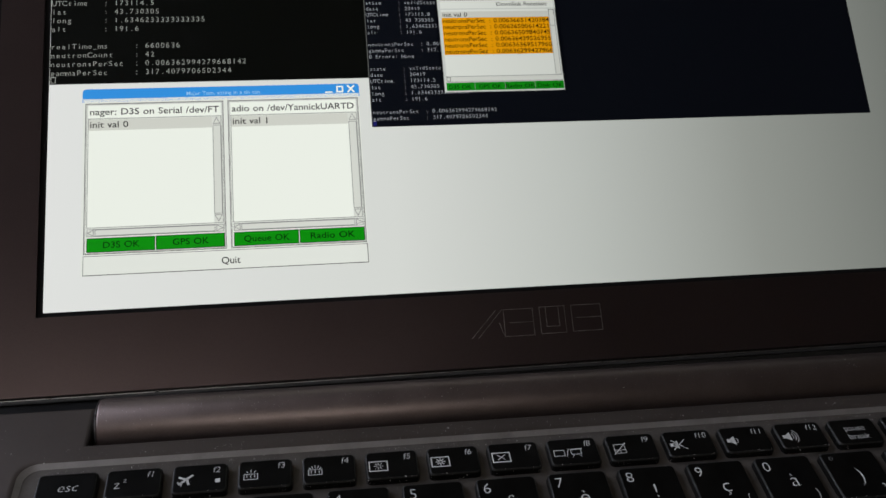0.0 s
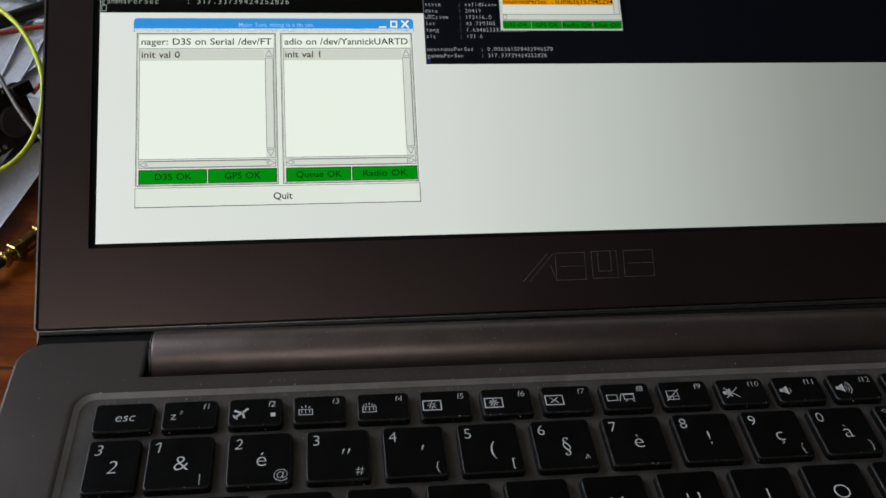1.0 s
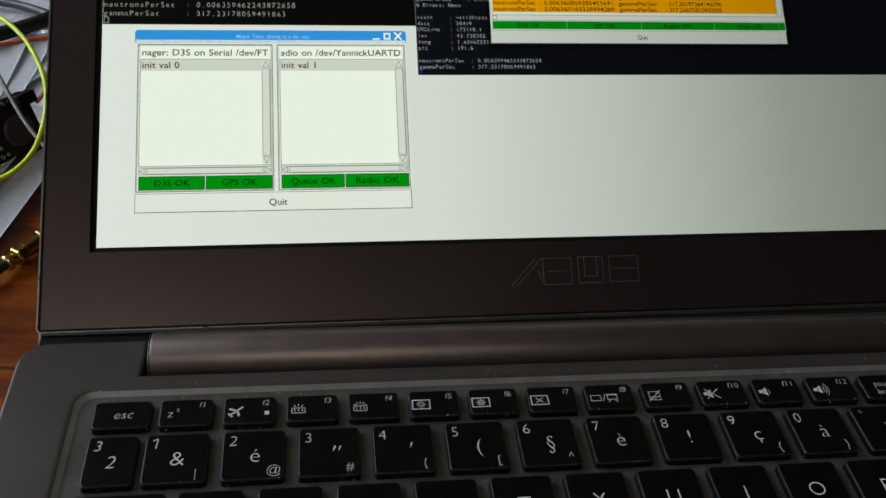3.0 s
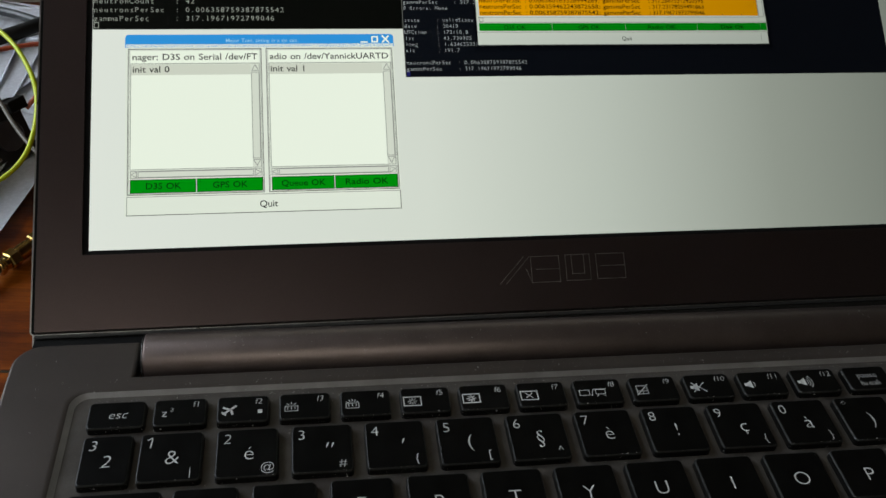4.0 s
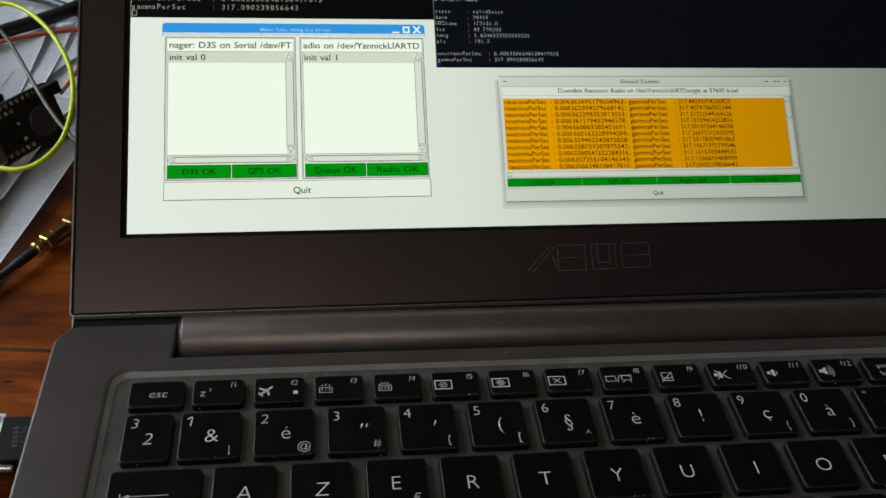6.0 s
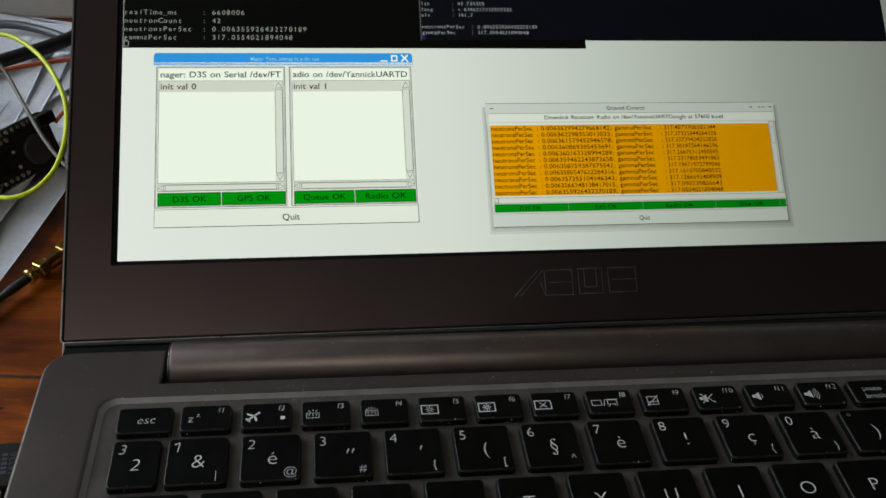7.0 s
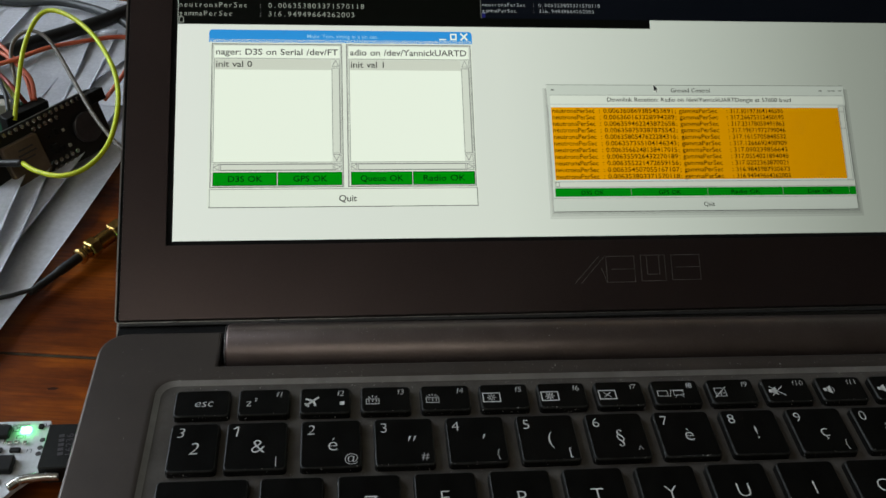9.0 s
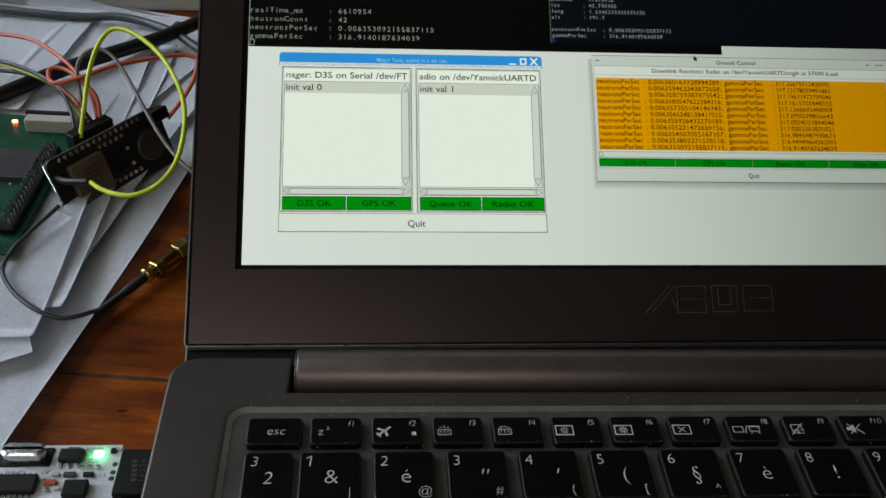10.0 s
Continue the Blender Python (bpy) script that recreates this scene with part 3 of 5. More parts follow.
for i in (10, 11):
    add_key(0.0048 + i * U, "q", KW)
add_key(0.2409, "q", 0.0182)
add_key(-0.0248, "w", 0.0172)
for i in range(11):
    add_key(-0.0051 + i * U, "w", KW)
add_key(0.2260, "w", 0.0478)
for x, w in ((-0.0248, 0.0172), (-0.0051, KW), (0.014, KW), (0.0331, KW), (0.0935, 0.0985), (0.1539, KW), (0.173, KW), (0.1920, KW), (0.2111, KW), (0.2302, KW), (0.2448, 0.0102)):
    add_key(x, "s", w)
bm = bmesh.new()
loft(bm, [[(x, y, z) for x, y in rrect(0.055 + o, 0.162 - o, -0.148 + o, -0.075 - o, 0.003)] for o, z in ((0, ZD + 0.0001), (0.0002, ZD + 0.0003))])
part("touchpad", bm, M_DECK, laptop)
WEIGHT[0] = 0.008

# dust and crumbs on the base, thickest along the hollow's far edge
rng = random.Random(5)
bm = bmesh.new()
for i in range(3000):
    if 520 <= i < 2300:
        # lint caught along the near edges and corners of the keys
        cx, cy, kw, kh = rng.choice(KEY_SPOTS[:46])
        side = rng.random()
        if side < 0.62:
            x, y = cx + rng.uniform(-0.5, 0.5) * kw, cy - kh / 2 - rng.uniform(-0.0003, 0.0006)
        else:
            x, y = cx + rng.choice((-0.5, 0.5)) * kw * 1.01, cy + (rng.random() ** 2 - 0.5) * kh
        z = 0.0175 - 0.00002 if abs(x - cx) < kw / 2 and y > cy - kh / 2 else rng.uniform(ZD - 0.0010, 0.0171)
    elif i < 230 or i >= 2300:
        # specks from 2300 on are added to brighten the far slope, as its highlight
        x, y, z = rng.uniform(-0.034, 0.2), rng.gauss(0.0405, 0.0022), 0
        z = ZD + 0.0001 if y > 0.0435 else ZD - 0.00118 + max(0.0, min(y, 0.0430) - 0.0413) * 0.62
    elif i < 330:
        x, y, z = rng.uniform(-0.03, 0.2), rng.choice((0.0268, 0.0100, -0.0081)) + rng.gauss(0, 0.0005), ZD - 0.00115
    else:
        x, y, z = rng.uniform(-0.05, 0.2), rng.uniform(0.0440, 0.047), ZD + 0.0001
        if rng.random() < 0.05:
            x, y = rng.uniform(-0.05, -0.042), rng.uniform(0.0, 0.055)
        if y > NY and x > NX0:
            continue
    r = (rng.uniform(0.00004, 0.00013) if i < 520 else rng.uniform(0.00003, 0.00010)) * (2.6 if rng.random() < 0.06 else 1)
    a0 = rng.uniform(0, 6)
    vs = [bm.verts.new((x + r * rng.uniform(0.5, 1.3) * math.cos(a0 + k * 1.57), y + r * rng.uniform(0.5, 1.3) * math.sin(a0 + k * 1.57), z + rng.uniform(0, r * 0.5))) for k in range(4)]
    tip = bm.verts.new((x, y, z + r))
    for k in range(4):
        bm.faces.new((vs[k], vs[(k + 1) % 4], tip))
for i in range(260):
    a = rng.gauss(1.75, 0.25)
    x, r = -0.02 + 0.22 * rng.random() ** 1.3, rng.uniform(0.00004, 0.00011) * (2.2 if rng.random() < 0.08 else 1)
    y, z = HB_Y + HB_R * math.cos(a), HB_Z + HB_R * math.sin(a)
    vs = [bm.verts.new((x + r * rng.uniform(0.5, 1.4) * math.cos(k * 1.57), y + r * rng.uniform(0.5, 1.4) * math.sin(k * 1.57), z)) for k in range(4)]
    tip = bm.verts.new((x, y, z + r))
    for k in range(4):
        bm.faces.new((vs[k], vs[(k + 1) % 4], tip))
tagged(part("dust", bm, M_DUST, laptop, "pale dust specks and crumbs"), kind="stuff")

# lid, in its own plane: x along the hinge, y up the lid, z out of the screen
LID_M = Matrix.Translation((-0.0385, 0.088, 0.0295)) @ pose(0, 0, 0, math.degrees(LID), 0, 0) @ pose(0, 0, 0, 0, 0, 0.47)
LU0, LU1, LV0, LV1 = -0.0163, 0.3103, -0.0249, 0.1770
bm = bmesh.new()
loops = [[(x, y, z) for x, y in rrect(LU0 + o, LU1 - o, LV0 + o, LV1 - o, 0.0014)] for o, z in ((0.0012, -0.0055), (0.0002, -0.0045), (0.0, -0.0035), (0.0, -0.0006), (0.0003, -0.0002))]
loft(bm, loops)
lid = part("lid", bm, M_DECK, laptop, "brown-grey metal lid", m=LID_M)
# bezel, a frame round the screen
bm = bmesh.new()


def ring_between(bm, outer, inner):
    a, b = [bm.verts.new(p) for p in outer], [bm.verts.new(p) for p in inner]
    n = len(a)
    for i in range(n):
        bm.faces.new((a[i], a[(i + 1) % n], b[(i + 1) % n], b[i]))
    return a, b


IN = rrect(-0.0021, 0.2961, -0.0016, 0.1668, 0.0003)
A = [(x, y, 0.0006) for x, y in rrect(LU0 + 0.0014, LU1 - 0.0014, LV0 + 0.0008, LV1 - 0.0014, 0.0006)]
A0 = [(x, y, -0.0002) for x, y in rrect(LU0 + 0.0012, LU1 - 0.0012, LV0 + 0.0006, LV1 - 0.0012, 0.0007)]
ring_between(bm, A0, A), ring_between(bm, A, [(x, y, 0.0006) for x, y in IN]), ring_between(bm, [(x, y, 0.0006) for x, y in IN], [(x, y, -0.0001) for x, y in IN])
bmesh.ops.remove_doubles(bm, verts=bm.verts[:], dist=1e-6)
part("bezel", bm, M_BEZEL, lid, "dark brown satin bezel")
# a bright rim of the shell, then a black gasket in the gap before the bezel
for name, o0, o1, z, mat, lab in (("lid_rim", 0.0000, 0.00045, 0.0002, M_EDGE, "thin bright edge of the metal shell"), ("gasket", 0.00045, 0.0012, 0.00005, M_GAP, "black rubber gasket")):
    bm = bmesh.new()
    q = [rrect(LU0 + o, LU1 - o, LV0 + o * 0.5, LV1 - o, 0.0012 - o * 0.5) for o in (o0, o1)]
    ring_between(bm, [(x, y, z) for x, y in q[0]], [(x, y, z) for x, y in q[1]])
    if z > 0.0001:
        ring_between(bm, [(x, y, -0.0006) for x, y in q[0]], [(x, y, z) for x, y in q[0]])
    part(name, bm, mat, lid, lab)
# the shell's lower lip turns down behind the hinge, coloured dark for its shade
bm = bmesh.new()
soft_box(bm, LU0 + 0.0003, LU1 - 0.0003, LV0 - 0.0062, LV0 + 0.0030, -0.0056, -0.0030, 0.0005)
part("hinge_lip", bm, M_RUBBER, lid, "dark lower lip of the lid")
bm = bmesh.new()
soft_box(bm, LU0, LU0 + 0.0007, LV0 - 0.0060, LV0 + 0.0010, -0.0054, -0.0026, 0.0002)
part("rim_end", bm, M_EDGE, lid)
# long soft bumper under the bezel's lower edge
bm = bmesh.new()
soft_box(bm, LU0 + 0.0012, LU1 - 0.0012, LV0 - 0.0010, LV0 + 0.0003, -0.0016, 0.0001, 0.0004)
part("bumper", bm, M_RUBBER, lid, "thin dark rubber bumper strip")
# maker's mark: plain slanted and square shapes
bm = bmesh.new()
w = 0.00013
for x0, x1 in ((0.1232, 0.1312), (0.1252, 0.1330)):
    stroke(bm, [(x0, -0.0154), (x1, -0.0070)], w, 0.00064)
outline(bm, 0.1334, 0.1426, -0.0154, -0.0070, w, 0.00064)
stroke(bm, [(0.1318, -0.0108), (0.1334, -0.0154)], w, 0.00064)
stroke(bm, [(0.1350, -0.0112), (0.1426, -0.0112)], w, 0.00064)
outline(bm, 0.1446, 0.1526, -0.0152, -0.0068, w, 0.00064)
stroke(bm, [(0.1466, -0.0068), (0.1466, -0.0130), (0.1506, -0.0130), (0.1506, -0.0068)], w, 0.00064)
outline(bm, 0.1546, 0.1640, -0.0150, -0.0068, w, 0.00064)
stroke(bm, [(0.1560, -0.0108), (0.1640, -0.0108)], w, 0.00064)
part("emblem", bm, M_LOGO, lid, "faint mirror-like emblem outline")

# ---- the screen and what it shows ----
bm = bmesh.new()
flat(bm, -0.0030, 0.2970, -0.0025, 0.1675, 0.0)
display = part("display", bm, M_GAP, laptop, "lit laptop screen with two terminals and two app windows", m=LID_M @ pose(0, 0, -0.00005))
LAYER = 0.00002
MM = 0.001


def sheet(name, mats, label=""):
    """Collects flat pieces in millimetres of the screen's plane; done() makes the object."""
    bm = bmesh.new()

    def done(x=0.0, y=0.0, layer=0):
        bmesh.ops.scale(bm, vec=(MM, MM, MM), verts=bm.verts[:])
        return part(name, bm, mats, display, label, m=Matrix.Translation((x * MM, y * MM, layer * LAYER)))
    return bm, done


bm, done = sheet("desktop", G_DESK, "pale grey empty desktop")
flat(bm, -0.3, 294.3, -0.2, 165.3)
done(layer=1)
bm, done = sheet("black_terminal", [G_BLACK, G_LINE])
flat(bm, -0.2, 155, 71.2, 165.3)
flat(bm, -0.2, 155, 71.0, 71.25, 0, 1)
done(layer=2)
bm, done = sheet("desktop", G_DESK)
flat(bm, -0.3, 155.5, 28, 71.1)
done(layer=4)

# app window with two panes
bm, done = sheet("app_window", [G_WIN, G_BLUE, G_WHITE, G_LINE, G_LINED, G_ROWSEL, G_SCROLL, G_GREEN, G_GREENTXT, G_TXT, G_BLUETXT], "white app window with blue title bar and green status bars")
flat(bm, 9.8, 94.0, 10.0, 66.0)
fr = [bm.verts.new((x, y, 0)) for x, y in ((9.6, 64.9), (94.2, 64.9), (94.2, 68.4), (93.8, 69.1), (93.1, 69.3), (10.7, 69.3), (10.0, 69.1), (9.6, 68.4))]
bm.faces.new(fr).material_index = 1
z1, z2, z3 = 0.02, 0.03, 0.04
text(bm, "Major Tom, sitting in a tin can.", 52, 66.6, 1.8, z1, 10, "c", width=23)
stroke(bm, [(83.6, 66.5), (85.6, 66.5)], 0.5, z1, 2)
outline(bm, 87.0, 89.2, 66.3, 68.6, 0.5, z1, 2)
stroke(bm, [(90.6, 66.4), (92.6, 68.6)], 0.55, z1, 2), stroke(bm, [(90.6, 68.6), (92.6, 66.4)], 0.55, z1, 2)
for x0, x1, head, row, b1, b2 in ((10.5, 51.7, "nager: D3S on Serial /dev/FT", "init val 0", "D3S OK", "GPS OK"), (53.0, 93.6, "adio on /dev/YannickUARTD", "init val 1", "Queue OK", "Radio OK")):
    outline(bm, x0, x1, 16.5, 64.5, 0.22, z1, 4)
    outline(bm, x0 + 0.35, x1 - 0.35, 16.8, 64.2, 0.16, z1, 3)
    flat(bm, x0 + 0.9, x1 - 0.9, 59.7, 63.7, z1, 2)
    text(bm, head, x0 + 1.2, 60.7, 2.95, z2, 9, width=x1 - x0 - 2.5)
    outline(bm, x0 + 0.8, x1 - 0.7, 24.6, 59.5, 0.2, z2, 3)
    flat(bm, x0 + 1.0, x1 - 3.5, 24.8, 59.3, z1, 2)
    flat(bm, x0 + 1.0, x1 - 3.5, 55.6, 59.2, z2, 5)
    text(bm, row, x0 + 1.3, 56.5, 2.95, z3, 9, width=11.4)
    flat(bm, x1 - 3.4, x1 - 0.9, 24.8, 59.3, z1, 6)
    outline(bm, x1 - 3.4, x1 - 0.9, 27.6, 56.4, 0.2, z3, 3)
    stroke(bm, [(x1 - 3.2, 56.9), (x1 - 1.1, 56.9), (x1 - 2.15, 58.9), (x1 - 3.2, 56.9)], 0.2, z3, 3)
    stroke(bm, [(x1 - 3.2, 27.2), (x1 - 1.1, 27.2), (x1 - 2.15, 25.2), (x1 - 3.2, 27.2)], 0.2, z3, 3)
    flat(bm, x0 + 0.9, x1 - 0.7, 21.9, 24.3, z1, 6)
    outline(bm, x0 + 0.9, x1 - 0.7, 21.9, 24.3, 0.2, z3, 3)
    outline(bm, x0 + 3.2, x1 - 3.2, 22.1, 24.1, 0.2, z3, 3)
    stroke(bm, [(x0 + 2.8, 22.2), (x0 + 2.8, 24.0), (x0 + 1.1, 23.1), (x0 + 2.8, 22.2)], 0.2, z3, 3)
    stroke(bm, [(x1 - 2.8, 22.2), (x1 - 2.8, 24.0), (x1 - 1.0, 23.1), (x1 - 2.8, 22.2)], 0.2, z3, 3)
    mid = (x0 + x1) / 2
    for a, b, s in ((x0 + 0.9, mid - 0.1, b1), (mid + 0.1, x1 - 0.5, b2)):
        flat(bm, a, b, 17.1, 21.5, z1, 7)
        outline(bm, a, b, 17.1, 21.5, 0.2, z2, 8)
        text(bm, s, (a + b) / 2, 18.4, 2.75, z3, 8, "c", width=10.6 if len(s) == 6 else 13.6)
outline(bm, 10.4, 93.8, 10.1, 16.1, 0.2, z1, 3)
stroke(bm, [(10.4, 10.2), (93.8, 10.2)], 0.25, z2, 4), stroke(bm, [(93.7, 10.2), (93.7, 16.1)], 0.25, z2, 4)
text(bm, "Quit", 52.8, 11.9, 2.95, z2, 9, "c", width=5.6)
done(layer=6)

# readings, one a step, from the oldest to the newest
NEUTRONS = """0.006366514203847210 0.006365806142210350 0.006365098407452379 0.006364395269557142 0.006363695179606963 0.006362994279668142
0.006362298353013033 0.006361579452946578 0.006360869385453691 0.006360163328994289 0.006359462243872658 0.006358759387875542
0.0063580547622284316 0.006357355104146343 0.0063566248138417015 0.006355926432270189 0.006355221472659156 0.006354507055167107
0.006353803371570118 0.006353092155837115""".split()
GAMMAS = """317.5832914450103 317.5480332915210 317.5129317582645 317.4778568292916 317.44293394226827 317.4079706502344
317.37325544264326 317.33739424252826 317.30197364146596 317.26675312450595 317.23178059491863 317.19671972799046
317.1615705848532 317.1266692408909 317.090239856643 317.0554021894048 317.0202363870021 316.9845987930673
316.94949664262003 316.9140187634039""".split()
FIRST = 5                                   # the newest reading as the clip starts
STEPS = [0.12, 0.85, 1.55, 2.25, 2.93, 3.65, 4.42, 5.12, 5.85, 6.60, 7.40, 8.20, 8.80, 9.68]
NREAD = len(NEUTRONS)


def newest(t):
    return FIRST + sum(t >= s for s in STEPS)


def terminal_block(i, lines_extra, adv, pitch, size, mats, name):
    """One reading as the terminal prints it; its last line has its base line at y = 0."""
    secs = 173117.4 + (i - 9) * 0.72
    head = [("state", "validState"), ("date", "20419"), ("UTCtime", "%.1f" % secs), ("lat", "43.730305"), ("long", "1.6346233333333335"), ("alt", "191.6" if i < 11 else "191.7")]
    tail = lines_extra(i) + [("neutronsPerSec", NEUTRONS[i]), ("gammaPerSec", GAMMAS[i])]
    lines = ["%-10s: %s" % kv for kv in head] + [""] + ["%-16s: %s" % kv for kv in tail]
    bm, done = sheet(name, mats)
    n = len(lines)
    for k, s in enumerate(lines):
        mono(bm, s, 0, (n - 1 - k) * pitch, adv, size)
    mono(bm, "0 Errors: None", 0, (n + 1) * pitch, adv, size)
    return done


black_blocks, navy_blocks = [], []
for i in range(3, NREAD):
    done = terminal_block(i, lambda i: [("realTime_ms", str(6610954 - (19 - i) * 737)), ("neutronCount", "42")], 1.566, 3.0, 2.5, G_BLKTXT, "terminal_text")
    black_blocks.append((i, done()))
    done = terminal_block(i, lambda i: [], 1.062, 2.16, 1.85, G_NAVYTXT, "terminal_text")
    navy_blocks.append((i, done()))
bm, done = sheet("text_cursor", G_BLKTXT)
outline(bm, 0.1, 1.6, 71.6, 73.6, 0.2)
done(layer=5)

# the navy terminal and the piece of desktop below it
bm, done = sheet("navy_terminal", [G_NAVY, G_LINED, glowing("screen_terminal_cursor", lin(28, 30, 92))])
flat(bm, 0, 170.3, 0, 86), flat(bm, -0.25, 0, 0, 86, 0, 1)
flat(bm, 0.2, 1.3, 0.3, 2.2, 0.01, 2)
navy = done(97.8, 54.1, 7)
bm, done = sheet("desktop", G_DESK)
flat(bm, -0.6, 172, -30, -0.15)
done(97.8, 54.1, 10)

# the second app window: pieces that slide out when it is widened
GW_N, GW_W, GH_W = 40.0, 102.2, 43.2
XS = [0.0, 39.6, 57.6, 80.6, 99.6, GW_W]    # seams of the wide window
# how far each piece slides while the window is narrow
SLIDE = [0.0, -(XS[2] - 39.0), -(XS[3] - 39.0), -(XS[4] - 39.0), -(GW_W - GW_N)]
UNDER = [3, 2, 1, 0, 4]                    # order of the pieces, the first lies over those that slide under it
ROWP = 2.245
gc_mats = [G_WIN2, G_WIN, G_LINE, G_LINED, G_SCROLL, G_GREEN2, G_GREENTXT, G_TXT]
# the soft shade that the desktop draws round a window: three thin see-through bands
G_SHADE, nt_, b_ = node_mat("screen_window_shade")
b_.inputs["Base Color"].default_value = (0, 0, 0, 1)
b_.inputs["Specular IOR Level"].default_value = 0.0
b_.inputs["Alpha"].default_value = 0.14
gc_mats.append(G_SHADE)


def gc_piece(name, fill, layer, label=""):
    bm, done = sheet(name, gc_mats, label)
    fill(bm)
    return done(layer=layer)


def fill_panel(bm, x0, x1, first, last):
    flat(bm, x0, x1, 4.5, 40)
    if first:
        flat(bm, 0, 0.18, 4.5, 40, 0.006, 2)
    if last:
        flat(bm, x1 - 2.5, x1 - 0.6, 4.5, 36.0, 0.004, 4)
        outline(bm, x1 - 2.5, x1 - 0.6, 10.2, 36.0, 0.15, 0.006, 2)
        outline(bm, x1 - 2.5, x1 - 0.6, 28.0, 34.0, 0.15, 0.008, 3)
        flat(bm, x1 - 0.2, x1, 4.5, 40, 0.006, 3)
    else:
        flat(bm, x0 + (1.0 if first else 0), x1, 4.5, 36.2, 0.004, 1)


def fill_head(bm, x0, x1, first, last):
    flat(bm, x0, x1, 36.1, GH_W)
    a, b = x0 + (0.9 if first else 0), x1 - (0.6 if last else 0)
    flat(bm, a, b, 36.5, 39.4, 0.004, 1)
    stroke(bm, [(a, 39.5), (b, 39.5)], 0.15, 0.006, 2), stroke(bm, [(x0, 43.1), (x1, 43.1)], 0.15, 0.006, 3)
    text_part(bm, "Ground Control", 48.6, 40.6, 2.0, 0.01, 7, "c", 13.6, x0, x1)
    text_part(bm, "Downlink Recetion: Radio on /dev/YannickUARTDongle at 57600 baud", 51.6, 37.3, 2.1, 0.01, 7, "c", 63.5, x0, x1)
    for k in (2.0, 94.0, 97.2, 98.6, 101.0):
        if x0 <= k < x1:
            stroke(bm, [(k - 0.45, 41.3), (k + 0.45, 41.3)], 0.3, 0.01, 7)


def fill_foot(bm, x0, x1, first, last):
    flat(bm, x0, x1, 4.4, 10.2)
    a, b = x0 + (0.7 if first else 0), x1 - (0.3 if last else 0)
    flat(bm, a, b, 8.1, 10.0, 0.004, 4)
    stroke(bm, [(a, 9.95), (b, 9.95)], 0.15, 0.006, 2), stroke(bm, [(a, 8.1), (b, 8.1)], 0.15, 0.006, 2)
    flat(bm, a, b, 5.0, 7.8, 0.004, 5)
    stroke(bm, [(x0, 4.5), (x1, 4.5)], 0.15, 0.006, 2)
    if first:
        outline(bm, 0.9, 2.2, 8.3, 9.8, 0.15, 0.008, 3)
    if last:
        flat(bm, x1 - 0.2, x1, 4.4, 10, 0.008, 3)


def fill_quit(bm, x0, x1, first, last):
    flat(bm, x0, x1, 0, 4.6)
    for i, e in enumerate((0.7, 1.4, 2.2)):
        z = -0.004 * (i + 1)
        flat(bm, x0 - (e * 0.6 if first else 0), x1 + (e * 0.7 if last else 0), -e, 0.0, z, 8)
        if first:
            flat(bm, -e * 0.6, 0, 0.0, 42.0, z, 8)
        if last:
            flat(bm, x1, x1 + e * 0.7, 0.0, 42.0, z, 8)
    stroke(bm, [(x0, 0.12), (x1, 0.12)], 0.25, 0.006, 3)
    if last:
        flat(bm, x1 - 0.2, x1, 0, 4.6, 0.008, 3)


gc_parts = {}
for kind, fill, lay in (("window_panel", fill_panel, 16), ("window_header", fill_head, 28), ("window_footer", fill_foot, 28), ("button", fill_quit, 11)):
    gc_parts[kind] = []
    for k in range(5):
        x0, x1 = XS[k], XS[k + 1]
        top = 22 if kind == "window_panel" and k == 4 else lay + UNDER[k]
        gc_parts[kind].append(gc_piece(kind, lambda bm: fill(bm, x0, x1, k == 0, k == 4), top, "white app window with orange list rows" if kind == "window_panel" and k == 0 else ""))
gf_labels = [gc_piece("status_label", lambda bm: text(bm, s, 0, 5.6, 2.0, 0, 6, "c", width=1.25 * len(s)), 33.5) for s in ("D3S OK", "GPS OK", "Radio OK", "Disk OK")]
gf_bars = [gc_piece("status_divider", lambda bm: stroke(bm, [(0, 5.0), (0, 7.8)], 0.16, 0, 2), 33.5) for k in range(3)]
gf_quit = gc_piece("button_label", lambda bm: text(bm, "Quit", 0, 1.6, 2.1, 0, 7, "c", width=3.6), 15.5)
bm, done = sheet("list_row", [G_ROWSEL, G_TXT])
flat(bm, 1.1, XS[1], -ROWP / 2, ROWP / 2)
text(bm, "init val 0", 1.4, -0.72, 2.1, 0.01, 1, width=8.4)
first_row = done(layer=20.9)
gc_rows = []
for i in range(NREAD):
    made = []
    for k in range(4):
        bm, done = sheet("list_row", [G_ORANGE, G_ORTXT])
        flat(bm, XS[k] + (1.1 if k == 0 else 0), XS[k + 1], -ROWP / 2 - 0.002, ROWP / 2 + 0.002)
        for s, tx, tw in (("neutronsPerSec", 1.3, 14.3), (":", 17.0, 0.5), (NEUTRONS[i], 18.4, 24.0), (";", 42.6, 0.5), ("gammaPerSec", 44.1, 13.2), (":", 60.3, 0.5), (GAMMAS[i], 61.5, 18.7)):
            WEIGHT[0] = 0.008 if s[0] in "ng" else 0.006
            text_part(bm, s, tx, -0.75, 2.2, 0.01, 1, "l", tw, XS[k], XS[k + 1])
        made.append(done(layer=21 - k - 0.2))
    gc_rows.append(made)
WEIGHT[0] = 0.0
bm, done = sheet("mouse_pointer", [G_WHITE, G_CURSOR])
K = 0.72
edge = [(-0.16, 0.4), (-0.16, -3.6), (0.72, -2.9), (1.18, -3.85), (1.95, -3.45), (1.5, -2.5), (2.55, -2.35)]
bm.faces.new([bm.verts.new((K * x, K * y, -0.005)) for x, y in edge])
